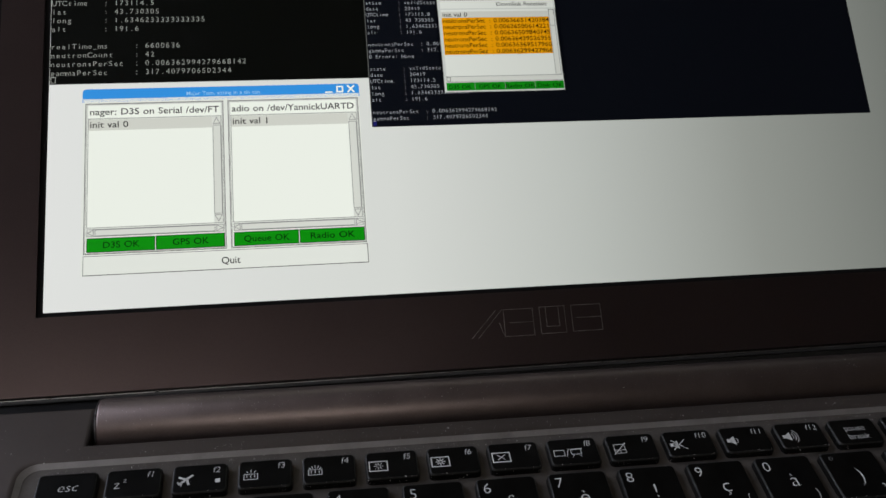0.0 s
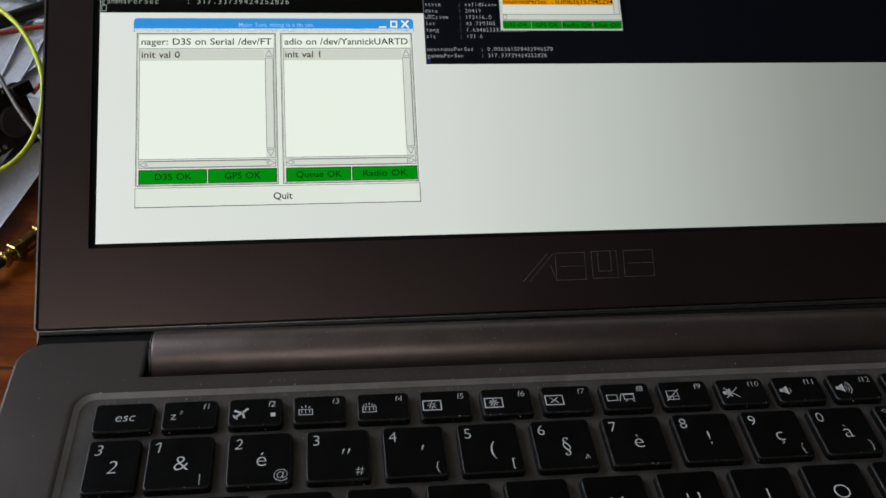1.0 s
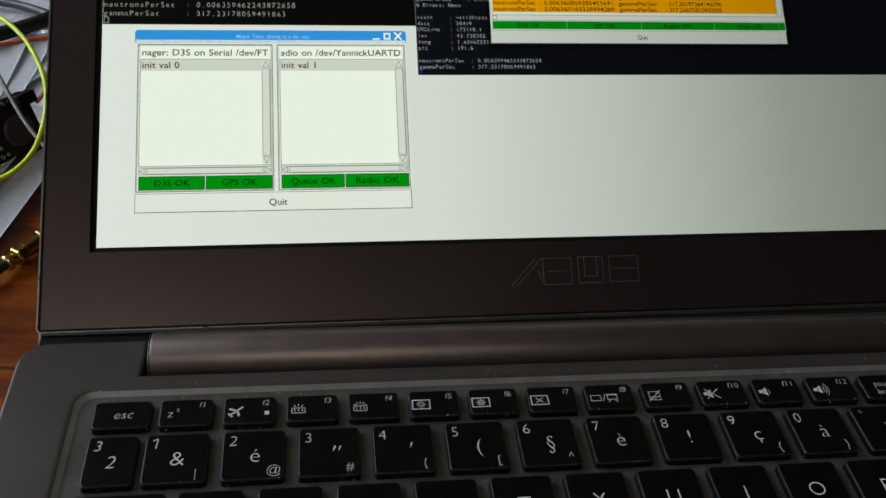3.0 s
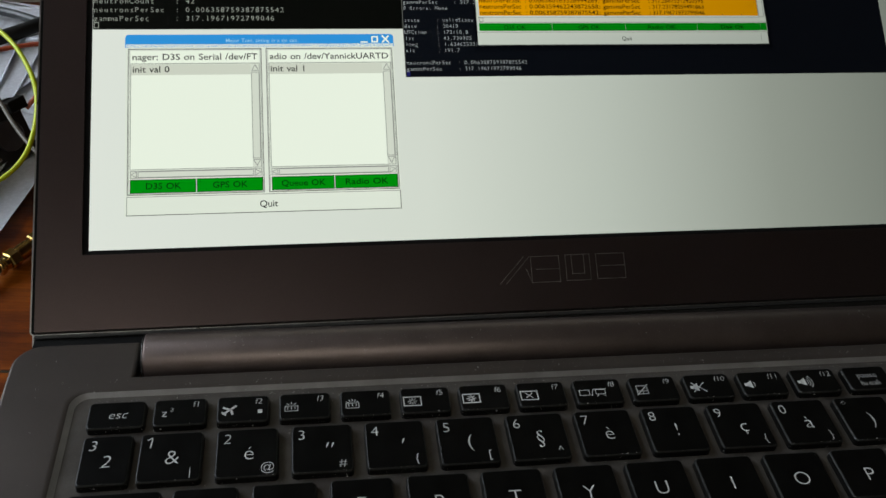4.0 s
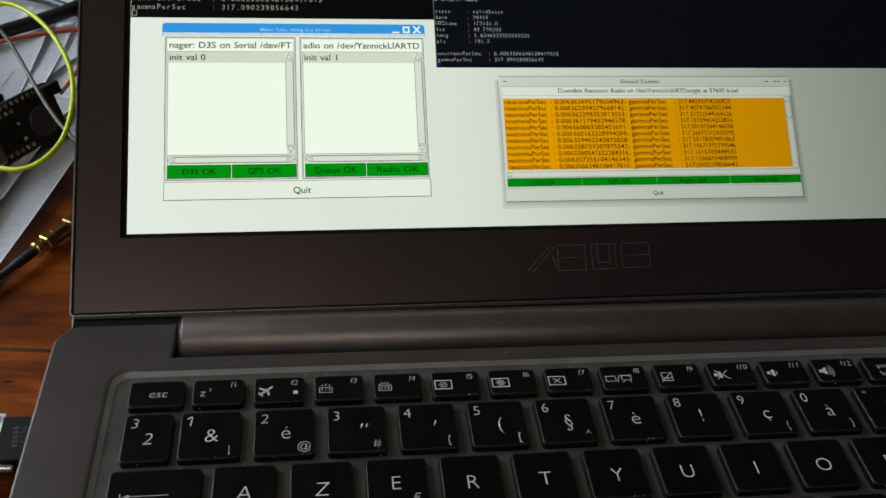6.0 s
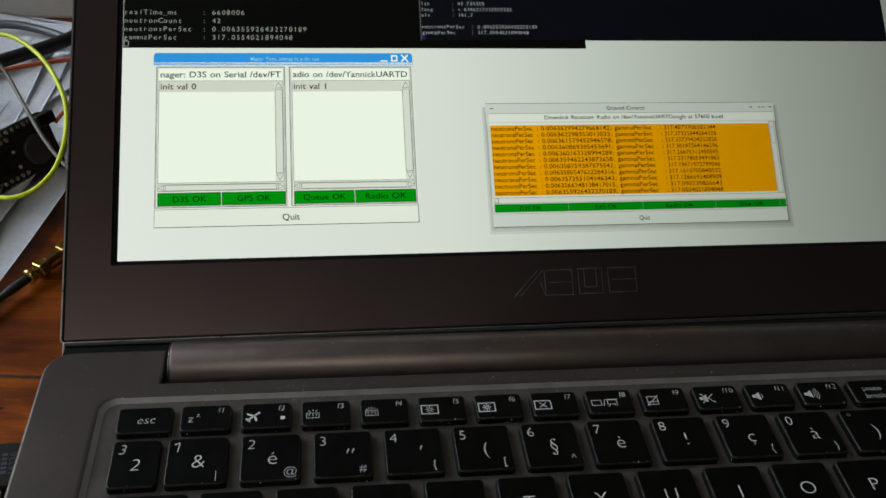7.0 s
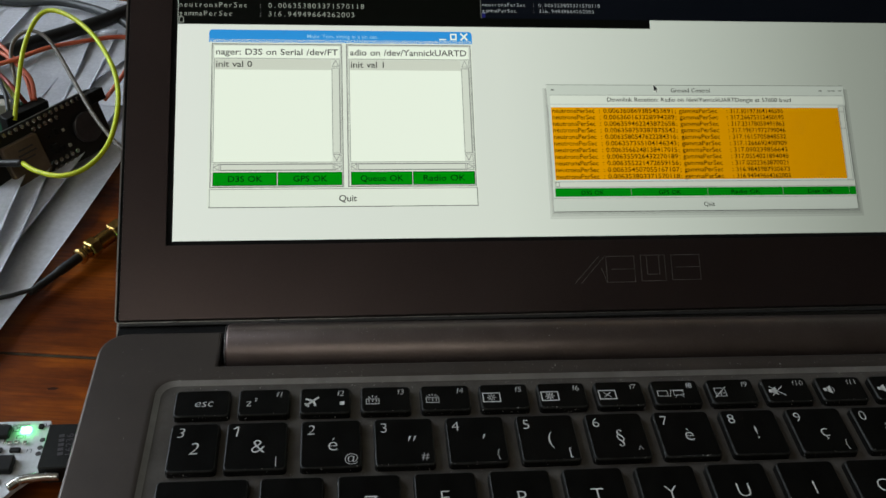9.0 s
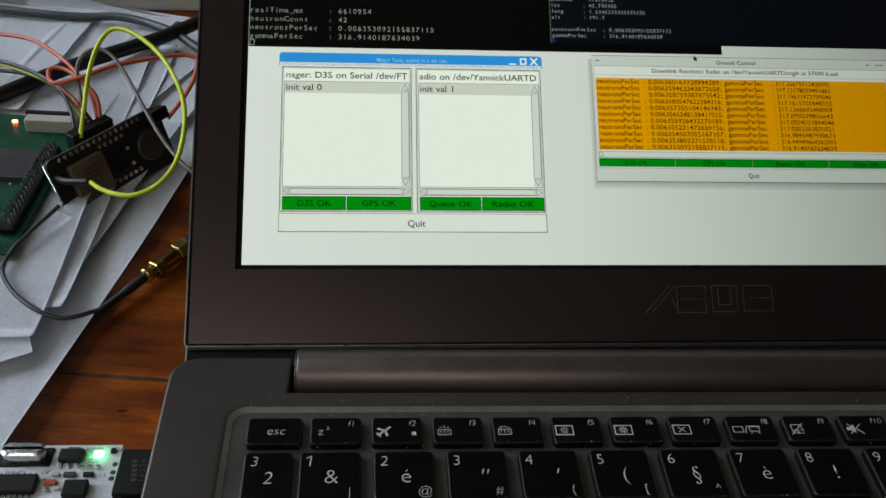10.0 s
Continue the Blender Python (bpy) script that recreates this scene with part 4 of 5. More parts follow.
pts = [(K * x, K * y) for x, y in ((0, 0), (0, -3.2), (0.75, -2.55), (1.25, -3.6), (1.75, -3.35), (1.25, -2.35), (2.2, -2.3))]
bm.faces.new([bm.verts.new((x, y, 0)) for x, y in pts]).material_index = 1
pointer = done(layer=36)


# ---- papers ----
def paper_mat():
    m = varied("white_paper", (0.82, 0.83, 0.88), (0.88, 0.89, 0.93), 12, rough=0.8, bump=0.15, bscale=600)
    return m


M_PAPER = paper_mat()


def paper(corner, turn, w, h, z, lift, ridges, seed, label):
    """A loose sheet: its lower right corner, its turn, folds that run along it and a lifted right edge."""
    bm = bmesh.new()
    nx, ny = (260, 48) if w > 0.2 else (140, 40)
    grid = []
    for j in range(ny + 1):
        rowv = []
        for i in range(nx + 1):
            x, y = -w + w * i / nx, h * j / ny
            e = max(0.0, 1 + x / 0.05)
            zz = lift * e ** 1.6 * (0.75 + 0.25 * math.sin(9 * y / h + seed))
            for pos, lean, wide, high, y0, y1 in ridges:
                # a fold: a long slope to the west, a steep face to the east, tapering to both ends
                d = x - pos - lean * (y - h / 2)
                s = min(1.0, max(0.0, (y - y0) / (y1 - y0)))
                top = high * math.sin(math.pi * s) ** 0.7
                if -wide * 4 < d <= 0:
                    zz += top * (1 + d / (wide * 4)) ** 1.5
                elif 0 < d < wide * 0.5:
                    zz += top * (1 - d / (wide * 0.5))
            zz += 0.0005 * (1 + noise.noise((x * 16 + seed, y * 16, seed)))
            rowv.append(bm.verts.new((x, y, zz)))
        grid.append(rowv)
    for j in range(ny):
        for i in range(nx):
            bm.faces.new((grid[j][i], grid[j][i + 1], grid[j + 1][i + 1], grid[j + 1][i])).smooth = True
    bmesh.ops.solidify(bm, geom=bm.faces[:], thickness=0.00012)
    ob = part("paper_sheet", bm, M_PAPER, m=pose(corner[0], corner[1], z, 0, 0, turn))
    return tagged(ob, label, "paper", "loose papers on the table")


paper((-0.1042, 0.016), -12.0, 0.21, 0.250, 0.0008, 0.0042, [(-0.030, 0.10, 0.002, 0.0016, 0.02, 0.08)], 1.0, "white sheet of paper lying on the table with a curled edge")
paper((-0.0957, 0.116), -11.0, 0.12, 0.110, 0.0046, 0.0020, [], 2.1, "white sheet of paper in a fanned stack")
paper((-0.0962, 0.091), -2.0, 0.14, 0.180, 0.0058, 0.0042, [(-0.012, 0.05, 0.0012, 0.0012, 0.02, 0.09)], 3.3, "white sheet of paper with a lifted edge")
paper((-0.1010, 0.077), -0.5, 0.15, 0.190, 0.0072, 0.0036, [], 4.4, "white sheet of paper lying under the circuit boards")
paper((-0.0780, 0.205), -17.0, 0.12, 0.095, 0.0048, 0.0018, [(-0.016, 0.1, 0.0012, 0.0014, 0.0, 0.08)], 6.1, "white sheet of paper under the cables")
paper((-0.0960, 0.212), -22.0, 0.11, 0.085, 0.0060, 0.0020, [], 6.9, "white sheet of paper in a fanned stack")
paper((-0.1100, 0.202), -9.0, 0.11, 0.100, 0.0074, 0.0016, [(-0.014, 0.0, 0.001, 0.0010, 0.02, 0.09)], 7.7, "white sheet of paper under the cables")
paper((-0.1430, 0.208), -7.0, 0.10, 0.095, 0.0084, 0.0016, [(-0.013, 0.05, 0.001, 0.0010, 0.02, 0.09)], 8.2, "creased white sheet of paper by the far box")
paper((-0.1000, 0.072), 24.0, 0.022, 0.018, 0.0062, 0.0020, [(-0.010, 0.3, 0.003, 0.0012, 0.0, 0.018)], 9.2, "small torn slip of white paper")

# pale grey box at the far side of the table
M_BOX = varied("pale_grey_card", (0.58, 0.59, 0.58), (0.66, 0.66, 0.65), 8, rough=0.75, bump=0.1)
bm = bmesh.new()
soft_box(bm, -0.19, 0.19, -0.09, 0.09, 0, 0.026, 0.002)
crate = thing("cardboard_box", pose(-0.215, 0.412, 0, 0, 0, 2), "closed pale grey cardboard box on the table", "box")
part("carton", bm, M_BOX, crate)
bm = bmesh.new()
soft_box(bm, -0.192, 0.192, -0.092, 0.092, 0.0262, 0.036, 0.002)
part("lid", bm, M_BOX, crate)

# ---- single-board computer ----
M_PCB = varied("green_circuit_board", (0.003, 0.040, 0.018), (0.006, 0.080, 0.038), 90, spec=0.3, rough=0.4, rvar=0.1, bump=0.2, bscale=700)
M_PCBK = varied("black_circuit_board", (0.006, 0.006, 0.006), (0.014, 0.014, 0.013), 90, rough=0.38)
M_PCBW = varied("white_circuit_board", (0.55, 0.57, 0.60), (0.66, 0.68, 0.71), 90, rough=0.4)
M_CHIP = varied("black_chip", (0.006, 0.006, 0.006), (0.012, 0.012, 0.012), 300, rough=0.5, spec=0.2)
M_CHIPG = varied("grey_heat_spreader", (0.05, 0.045, 0.05), (0.08, 0.075, 0.08), 100, metal=0.4, rough=0.4)
M_TIN = varied("bright_tin", (0.55, 0.55, 0.54), (0.75, 0.75, 0.73), 400, metal=1.0, rough=0.25)
M_TAN = varied("tan_shield_can", (0.15, 0.105, 0.070), (0.20, 0.145, 0.10), 80, metal=0.4, rough=0.42)
M_CREAM = varied("cream_plastic", (0.42, 0.40, 0.34), (0.5, 0.48, 0.42), 80, rough=0.5)
M_BLK = varied("black_plastic", (0.006, 0.006, 0.006), (0.012, 0.012, 0.011), 200, rough=0.45, spec=0.18)
M_GOLD = varied("gold_plating", (0.62, 0.40, 0.12), (0.80, 0.55, 0.20), 300, metal=1.0, rough=0.22)
M_COPPER = varied("red_glass_diode", (0.35, 0.06, 0.03), (0.5, 0.12, 0.06), 400, rough=0.25)
M_SILK = varied("dark_board_print", (0.03, 0.03, 0.05), (0.05, 0.05, 0.07), 300, rough=0.6)


def block(name, b, mat, parent, label="", r=0.0003, m=None):
    bm = bmesh.new()
    soft_box(bm, *b, r, 1)
    return part(name, bm, mat, parent, label, m)


pi = thing("single_board_computer", pose(-0.113, 0.199, 0.0125, 0, 0, -3), "green single-board computer with a lit red lamp", "circuit board")
block("board", (-0.058, 0, -0.086, 0, -0.0015, 0), M_PCB, pi)
for x, y in ((-0.055, -0.003), (-0.003, -0.003), (-0.055, -0.079), (-0.003, -0.079)):
    bm = bmesh.new()
    lathe(bm, [(0.0022, -0.0075), (0.0022, -0.0016)], 10)
    part("standoff", bm, M_TIN, pi, m=pose(x, y, 0))
block("processor", (-0.026, -0.008, -0.046, -0.028, 0, 0.0024), M_CHIPG, pi, "dull grey processor cover")
block("memory_chip", (-0.045, -0.031, -0.042, -0.030, 0, 0.0012), M_CHIP, pi)
block("ribbon_socket", (-0.020, -0.001, -0.0125, -0.0078, 0, 0.0055), M_CREAM, pi, "cream ribbon socket with a dark latch")
block("latch", (-0.021, 0.0, -0.0077, -0.0058, 0.001, 0.0062), M_BLK, pi)
block("usb_port", (-0.046, -0.031, -0.09, -0.067, 0, 0.0145), M_TIN, pi, "bright metal port")
bm = bmesh.new()
for j in range(20):
    for i in range(2):
        box(bm, -0.0062 + 0.00254 * i - 0.0003, -0.0062 + 0.00254 * i + 0.0003, -0.075 + 0.00254 * j - 0.0003, -0.075 + 0.00254 * j + 0.0003, 0.0, 0.0062)
part("pin_header", bm, M_TIN, pi, "two rows of bright pins")
block("header_base", (-0.0075, -0.0024, -0.0765, -0.0252, 0, 0.0025), M_BLK, pi)
rng = random.Random(9)
for i in range(34):
    x, y = rng.uniform(-0.055, -0.010), rng.uniform(-0.078, -0.003)
    if -0.028 < x < -0.006 and -0.048 < y < -0.005:
        continue
    block("small_component", (x, x + rng.uniform(0.0008, 0.0022), y, y + rng.uniform(0.0006, 0.0014), 0, rng.uniform(0.0005, 0.001)), rng.choice((M_TIN, M_CREAM, M_CHIP, M_CHIP)), pi, r=0.0001)
block("red_lamp", (-0.0275, -0.0257, -0.0064, -0.0052, 0, 0.001), G_RED, pi, "glowing red lamp", r=0.0001)

# ---- receiver board with a tan shield can ----
# it stands almost on its long edge, leaning back against the computer
GU = Vector((0.595, 0.804, 0.0)).normalized()
GV = Vector((-0.0057, 0.0043, 0.0190)).normalized()
GN = GU.cross(GV)
GPS_M = Matrix.Translation((-0.0965, 0.161, 0.0155)) @ Matrix((GU, GV, GN)).transposed().to_4x4()
gps = thing("receiver_board", GPS_M, "black receiver board with a tan shield can, standing on edge", "circuit board")
bm = bmesh.new()
loft(bm, [[(x, y, z) for x, y in rrect(-0.0220, 0.0290, -0.0114, 0.0114, 0.0025)] for z in (-0.0016, 0.0)])
part("board", bm, M_PCBK, gps)
bm = bmesh.new()
loft(bm, [[(x, y, z) for x, y in rrect(-0.0158 + o, -0.0008 - o, -0.0084 + o, 0.0066 - o, 0.0012)] for o, z in ((0, 0), (0, 0.0018), (0.0005, 0.0022))])
can = part("shield_can", bm, M_TAN, gps, "dull tan metal shield can")
for i, w in enumerate((0.0062, 0.0078, 0.0048)):
    bm = bmesh.new()
    flat(bm, -w / 2, w / 2, -0.0003, 0.0003)
    part("mark", bm, M_CHIPG, can, m=pose(-0.0073, 0.0032 - 0.0018 * i, 0.00225))
bm = bmesh.new()
lathe(bm, [(0.0058, 0), (0.0058, 0.0013), (0.0053, 0.0016), (0.0050, 0.0015)], 28)
part("coin_cell", bm, M_CHIPG, gps, "dark grey coin cell", m=pose(0.0198, -0.0009, 0.0002))
for y, x0, count in ((0.0100, -0.0166, 16), (-0.0098, -0.0166, 12), (0.0074, -0.0002, 5), (-0.0072, 0.0022, 5)):
    for i in range(count):
        bm = bmesh.new()
        lathe(bm, [(0.00085, 0.00005), (0.00085, 0.0003), (0.0005, 0.00032)], 8)
        part("solder_pad", bm, M_TIN, gps, m=pose(x0 + 0.00254 * i, y, 0))
for i, (w, h) in enumerate(((0.0040, 0.0040), (0.0030, 0.0018), (0.0018, 0.0012), (0.0018, 0.0012), (0.0024, 0.0024), (0.0016, 0.0010))):
    x, y = 0.0030 + 0.0034 * (i % 3), -0.0045 + 0.0062 * (i // 3)
    block("small_component", (x, x + w * 0.6, y, y + h, 0, 0.0008), (M_CHIP, M_CHIP, M_CREAM)[i % 3], gps, r=0.0001)
block("foot_strip", (-0.010, 0.022, -0.0120, -0.0090, -0.0085, -0.0016), M_BLK, gps, "black socket strip on the back")
block("socket_strip", (-0.0075, 0.0105, 0.0166, 0.0215, -0.010, 0.0065), M_BLK, gps, "black socket strip for jumper wires", m=GPS_M.inverted() @ pose(-0.0912, 0.1620, 0.0172, 0, 0, 51))
block("plug", (0.0225, 0.0300, 0.0066, 0.0110, 0.0001, 0.0050), M_BLK, gps)

# ---- wires ----
def wire(name, pts, r, mat, label, seg=8, group="jumper wires"):
    bm = bmesh.new()
    tube(bm, pts, r, seg, 7)
    return tagged(part(name, bm, mat), label, "wire", group)


def insulation(name, c, rough=0.4):
    return varied(name, tuple(v * 0.85 for v in c), c, 150, rough=rough)


M_YEL, M_ORG, M_REDW = insulation("yellow_insulation", (0.62, 0.72, 0.01)), insulation("orange_red_insulation", (0.62, 0.13, 0.06)), insulation("dark_red_insulation", (0.30, 0.04, 0.025))
M_BRN, M_GRY, M_BLKW, M_OLV = insulation("brown_grey_insulation", (0.14, 0.12, 0.095)), insulation("grey_insulation", (0.05, 0.055, 0.06)), insulation("black_insulation", (0.006, 0.006, 0.006), 0.5), insulation("olive_insulation", (0.35, 0.40, 0.06))
YELLOW = [(-0.1070, 0.1690, 0.0220), (-0.1060, 0.1760, 0.0300), (-0.1050, 0.1880, 0.0400), (-0.1020, 0.1980, 0.0470), (-0.0970, 0.2020, 0.0500), (-0.0880, 0.1970, 0.0500), (-0.0780, 0.1860, 0.0480), (-0.0700, 0.1720, 0.0450), (-0.0660, 0.1610, 0.0410), (-0.0650, 0.1490, 0.0360), (-0.0670, 0.1380, 0.0310), (-0.0730, 0.1310, 0.0270), (-0.0810, 0.1290, 0.0250), (-0.0900, 0.1330, 0.0240), (-0.0960, 0.1380, 0.0240)]
RED_LONG = [(-0.1670, 0.2360, 0.0300), (-0.1520, 0.2310, 0.0320), (-0.1380, 0.2250, 0.0330), (-0.1250, 0.2120, 0.0340), (-0.1140, 0.2000, 0.0320), (-0.1070, 0.1900, 0.0280), (-0.1030, 0.1800, 0.0240)]
RED_LOOP = [(-0.1020, 0.1800, 0.0240), (-0.1040, 0.1860, 0.0300), (-0.1110, 0.1920, 0.0340), (-0.1170, 0.1970, 0.0350), (-0.1220, 0.1980, 0.0350), (-0.1230, 0.1950, 0.0340), (-0.1190, 0.1880, 0.0340), (-0.1100, 0.1910, 0.0350), (-0.0990, 0.1970, 0.0370), (-0.0870, 0.2030, 0.0370), (-0.0760, 0.2090, 0.0360), (-0.0700, 0.2090, 0.0350), (-0.0690, 0.2050, 0.0330), (-0.0700, 0.1970, 0.0300), (-0.0740, 0.1880, 0.0260), (-0.0780, 0.1840, 0.0220)]
BROWN = [(-0.1070, 0.1760, 0.0240), (-0.1090, 0.1840, 0.0300), (-0.1120, 0.1950, 0.0360), (-0.1100, 0.2000, 0.0400), (-0.1050, 0.2010, 0.0420), (-0.0990, 0.1980, 0.0410), (-0.0930, 0.1900, 0.0380), (-0.0850, 0.1760, 0.0340), (-0.0760, 0.1610, 0.0290), (-0.0680, 0.1500, 0.0260), (-0.0620, 0.1440, 0.0240)]
GREY_A = [(-0.1690, 0.2340, 0.0200), (-0.1530, 0.2270, 0.0220), (-0.1370, 0.2150, 0.0240), (-0.1220, 0.1990, 0.0260), (-0.1130, 0.1820, 0.0260), (-0.1100, 0.1730, 0.0230)]
YELLOW_B = [(-0.1690, 0.2330, 0.0180), (-0.1530, 0.2270, 0.0200), (-0.1390, 0.2170, 0.0220), (-0.1240, 0.2030, 0.0240), (-0.1110, 0.1840, 0.0240), (-0.1060, 0.1740, 0.0220)]
BLACK_B = [(-0.1690, 0.2300, 0.0160), (-0.1530, 0.2260, 0.0180), (-0.1360, 0.2160, 0.0210), (-0.1200, 0.1980, 0.0230), (-0.1090, 0.1790, 0.0220)]
RED_C = [(-0.1200, 0.1960, 0.0280), (-0.1120, 0.1840, 0.0300), (-0.1070, 0.1790, 0.0270), (-0.1050, 0.1790, 0.0230)]
MAINS = [(-0.1730, 0.1924, 0.0130), (-0.1590, 0.2054, 0.0130), (-0.1530, 0.2134, 0.0130), (-0.1420, 0.2264, 0.0130), (-0.1290, 0.2384, 0.0140), (-0.1150, 0.2514, 0.0140), (-0.0980, 0.2664, 0.0140), (-0.0820, 0.2824, 0.0150), (-0.0710, 0.2984, 0.0150)]
GREY_CABLE = [(-0.2060, 0.3015, 0.0120), (-0.1790, 0.2975, 0.0120), (-0.1560, 0.2935, 0.0120), (-0.1370, 0.2915, 0.0120), (-0.1210, 0.2905, 0.0130), (-0.1070, 0.2855, 0.0130), (-0.0920, 0.2755, 0.0130), (-0.0810, 0.2645, 0.0120), (-0.0680, 0.2505, 0.0110)]
ANTENNA = [(-0.0862, 0.0950, 0.0043), (-0.0885, 0.0918, 0.0060), (-0.0915, 0.0885, 0.0074), (-0.0960, 0.0865, 0.0085), (-0.1030, 0.0880, 0.0105), (-0.1120, 0.0955, 0.0115), (-0.1180, 0.1055, 0.0118), (-0.1175, 0.1150, 0.0125), (-0.1130, 0.1250, 0.0140), (-0.1070, 0.1350, 0.0160)]
BLACK_JUMPER_END = [(-0.0960, 0.1380, 0.0240), (-0.1050, 0.1410, 0.0220), (-0.1100, 0.1460, 0.0200)]
SILVER = [(-0.1100, 0.1400, 0.0100), (-0.1070, 0.1380, 0.0140), (-0.1110, 0.1440, 0.0180), (-0.1160, 0.1520, 0.0200), (-0.1150, 0.1550, 0.0200), (-0.1130, 0.1580, 0.0190)]
wire("jumper_wire", YELLOW, 0.00088, M_YEL, "bright yellow jumper wire looping over the boards")
wire("jumper_wire", RED_LONG, 0.00080, M_ORG, "faded red jumper wire")
wire("jumper_wire", RED_LOOP, 0.00085, M_ORG, "orange-red jumper wire with a tight loop")
wire("jumper_wire", RED_C, 0.0008, M_REDW, "short dark red jumper wire by the socket")
wire("jumper_wire", BROWN, 0.00075, M_BRN, "thin grey-brown jumper wire over the board")
wire("jumper_wire", GREY_A, 0.0008, M_GRY, "thin dark grey jumper wire")
wire("jumper_wire", YELLOW_B, 0.0008, M_OLV, "dull yellow jumper wire")
wire("jumper_wire", BLACK_B, 0.0008, M_BLKW, "thin black jumper wire over the papers")
wire("jumper_plug", BLACK_JUMPER_END, 0.0013, M_BLKW, "black plug end of the yellow wire", group="")
wire("wire_clip", SILVER, 0.0004, M_TIN, "thin bent silver wire", 6, "")
wire("power_cable", MAINS, 0.0031, M_BLKW, "thick black cable lying over papers", 14, "cables")
wire("cable", GREY_CABLE, 0.0020, M_GRY, "thin dark grey cable behind the papers", 10, "cables")

# ---- antenna lead with gold plugs ----
lead = thing("antenna_lead", pose(0, 0, 0), "thin dark antenna lead with a gold screw plug", "cable")
bm = bmesh.new()
tube(bm, ANTENNA, 0.00075, 8, 7)
part("wire", bm, M_GRY, lead)
SA, SB = Vector((-0.0755, 0.1113, 0.0040)), Vector((-0.0615, 0.1328, 0.0040))
axis = (SB - SA).normalized()
SMA_M = Matrix.Translation(SA) @ axis.to_track_quat("Z", "Y").to_matrix().to_4x4()
bm = bmesh.new()
lathe(bm, [(0.0009, -0.021), (0.0012, -0.0195), (0.0013, -0.009), (0.0016, -0.0085), (0.0017, 0.001), (0.0014, 0.002)], 14)
part("strain_relief", bm, M_BLKW, lead, "black rubber sleeve", m=SMA_M)
bm = bmesh.new()
lathe(bm, [(0.0016, 0.0), (0.0027, 0.0003), (0.0029, 0.0010), (0.0027, 0.0018), (0.0022, 0.0022), (0.0022, 0.0034), (0.0026, 0.0042)], 20)
part("ferrule", bm, M_GOLD, lead, m=SMA_M)
bm = bmesh.new()
lathe(bm, [(0.0030, 0.0044), (0.0034, 0.0048), (0.0034, 0.0080), (0.0030, 0.0084)], sides=6)
part("hex_nut", bm, M_GOLD, lead, m=SMA_M)
bm = bmesh.new()
lathe(bm, [(0.0026, 0.0085)] + [(0.0028 if i % 2 else 0.00245, 0.0088 + 0.0005 * i) for i in range(12)] + [(0.0024, 0.0150)], 20)
part("threaded_barrel", bm, M_GOLD, lead, m=SMA_M)
bm = bmesh.new()
lathe(bm, [(0.0030, 0.0151), (0.0035, 0.0155), (0.0035, 0.0200), (0.0030, 0.0204)], sides=6)
part("hex_nut", bm, M_GOLD, lead, m=SMA_M)
bm = bmesh.new()
lathe(bm, [(0.0026, 0.0205), (0.0030, 0.0210), (0.0030, 0.0255), (0.0026, 0.0260)], 18)
part("adapter", bm, M_BLK, lead, m=SMA_M)

# ---- radio dongle plugged into the laptop ----
dongle = thing("usb_dongle", pose(-0.066, 0.0368, 0.0080), "white circuit board dongle with a lit green lamp", "usb dongle")
bm = bmesh.new()
pts = [(-0.075, 0.0), (-0.0005, 0.0), (0.0002, -0.0040), (0.0010, -0.0175), (-0.0015, -0.0190), (-0.0040, -0.0215), (-0.0070, -0.0255), (-0.0090, -0.0262), (-0.075, -0.0262)]
loft(bm, [[(x, y, z) for x, y in pts[::-1]] for z in (-0.0015, 0.0)])
part("board", bm, M_PCBW, dongle)
plug = block("plug", (0.0008, 0.0130, -0.0185, -0.0040, -0.0030, 0.0034), M_BLK, dongle, "black plastic plug with moulded marks")
bm = bmesh.new()
text(bm, "16236", 0, 0, 0.0026, 0, 0, "c", width=0.0078)
part("mark", bm, M_CHIPG, plug, m=pose(0.0082, -0.0112, 0.00345, 0, 0, 98))
bm = bmesh.new()
for i in range(5):
    flat(bm, -0.0035 + 0.0015 * i, -0.0025 + 0.0015 * i, -0.0007, 0.0007)
part("mark", bm, M_CHIPG, plug, m=pose(0.0052, -0.0112, 0.00345, 0, 0, 98))
for y, z in ((-0.0192, 0.0004),):
    bm = bmesh.new()
    tube(bm, [(-0.006, y - 0.003, z), (-0.003, y - 0.0010, z + 0.0006), (0.002, y - 0.0004, z + 0.0008), (0.0062, y - 0.0002, z + 0.0006)], 0.0012, 8, 6)
    part("metal_tab", bm, M_TIN, dongle, "bright bent metal tab")
bm = bmesh.new()
loft(bm, [[(x, y, z) for x, y in rrect(-0.0305 + o, -0.0192 - o, -0.0063 + o, -0.0018 - o, 0.0021)] for o, z in ((0, 0.0004), (0, 0.0034), (0.0006, 0.0039))])
part("crystal", bm, M_TIN, dongle, "bright oval metal crystal can")
block("crystal_base", (-0.0318, -0.0180, -0.0072, -0.0010, 0, 0.0005), M_CHIP, dongle)
reg = block("regulator", (-0.0160, -0.0098, -0.0062, -0.0022, 0, 0.0017), M_CHIP, dongle)
for k in range(3):
    block("pin", (-0.0156 + 0.0023 * k, -0.0148 + 0.0023 * k, -0.0078, -0.0062, 0, 0.0006), M_TIN, reg, r=0.0001)
block("pin", (-0.0146, -0.0112, -0.0022, -0.0010, 0, 0.0006), M_TIN, reg, r=0.0001)
ic = block("chip", (-0.0315, -0.0195, -0.0162, -0.0107, 0, 0.0019), M_CHIP, dongle)
for k in range(8):
    for y0, y1 in ((-0.0178, -0.0162), (-0.0107, -0.0095)):
        block("pin", (-0.0311 + 0.00145 * k, -0.0305 + 0.00145 * k, y0, y1, 0, 0.0006), M_TIN, ic, r=0.0001)
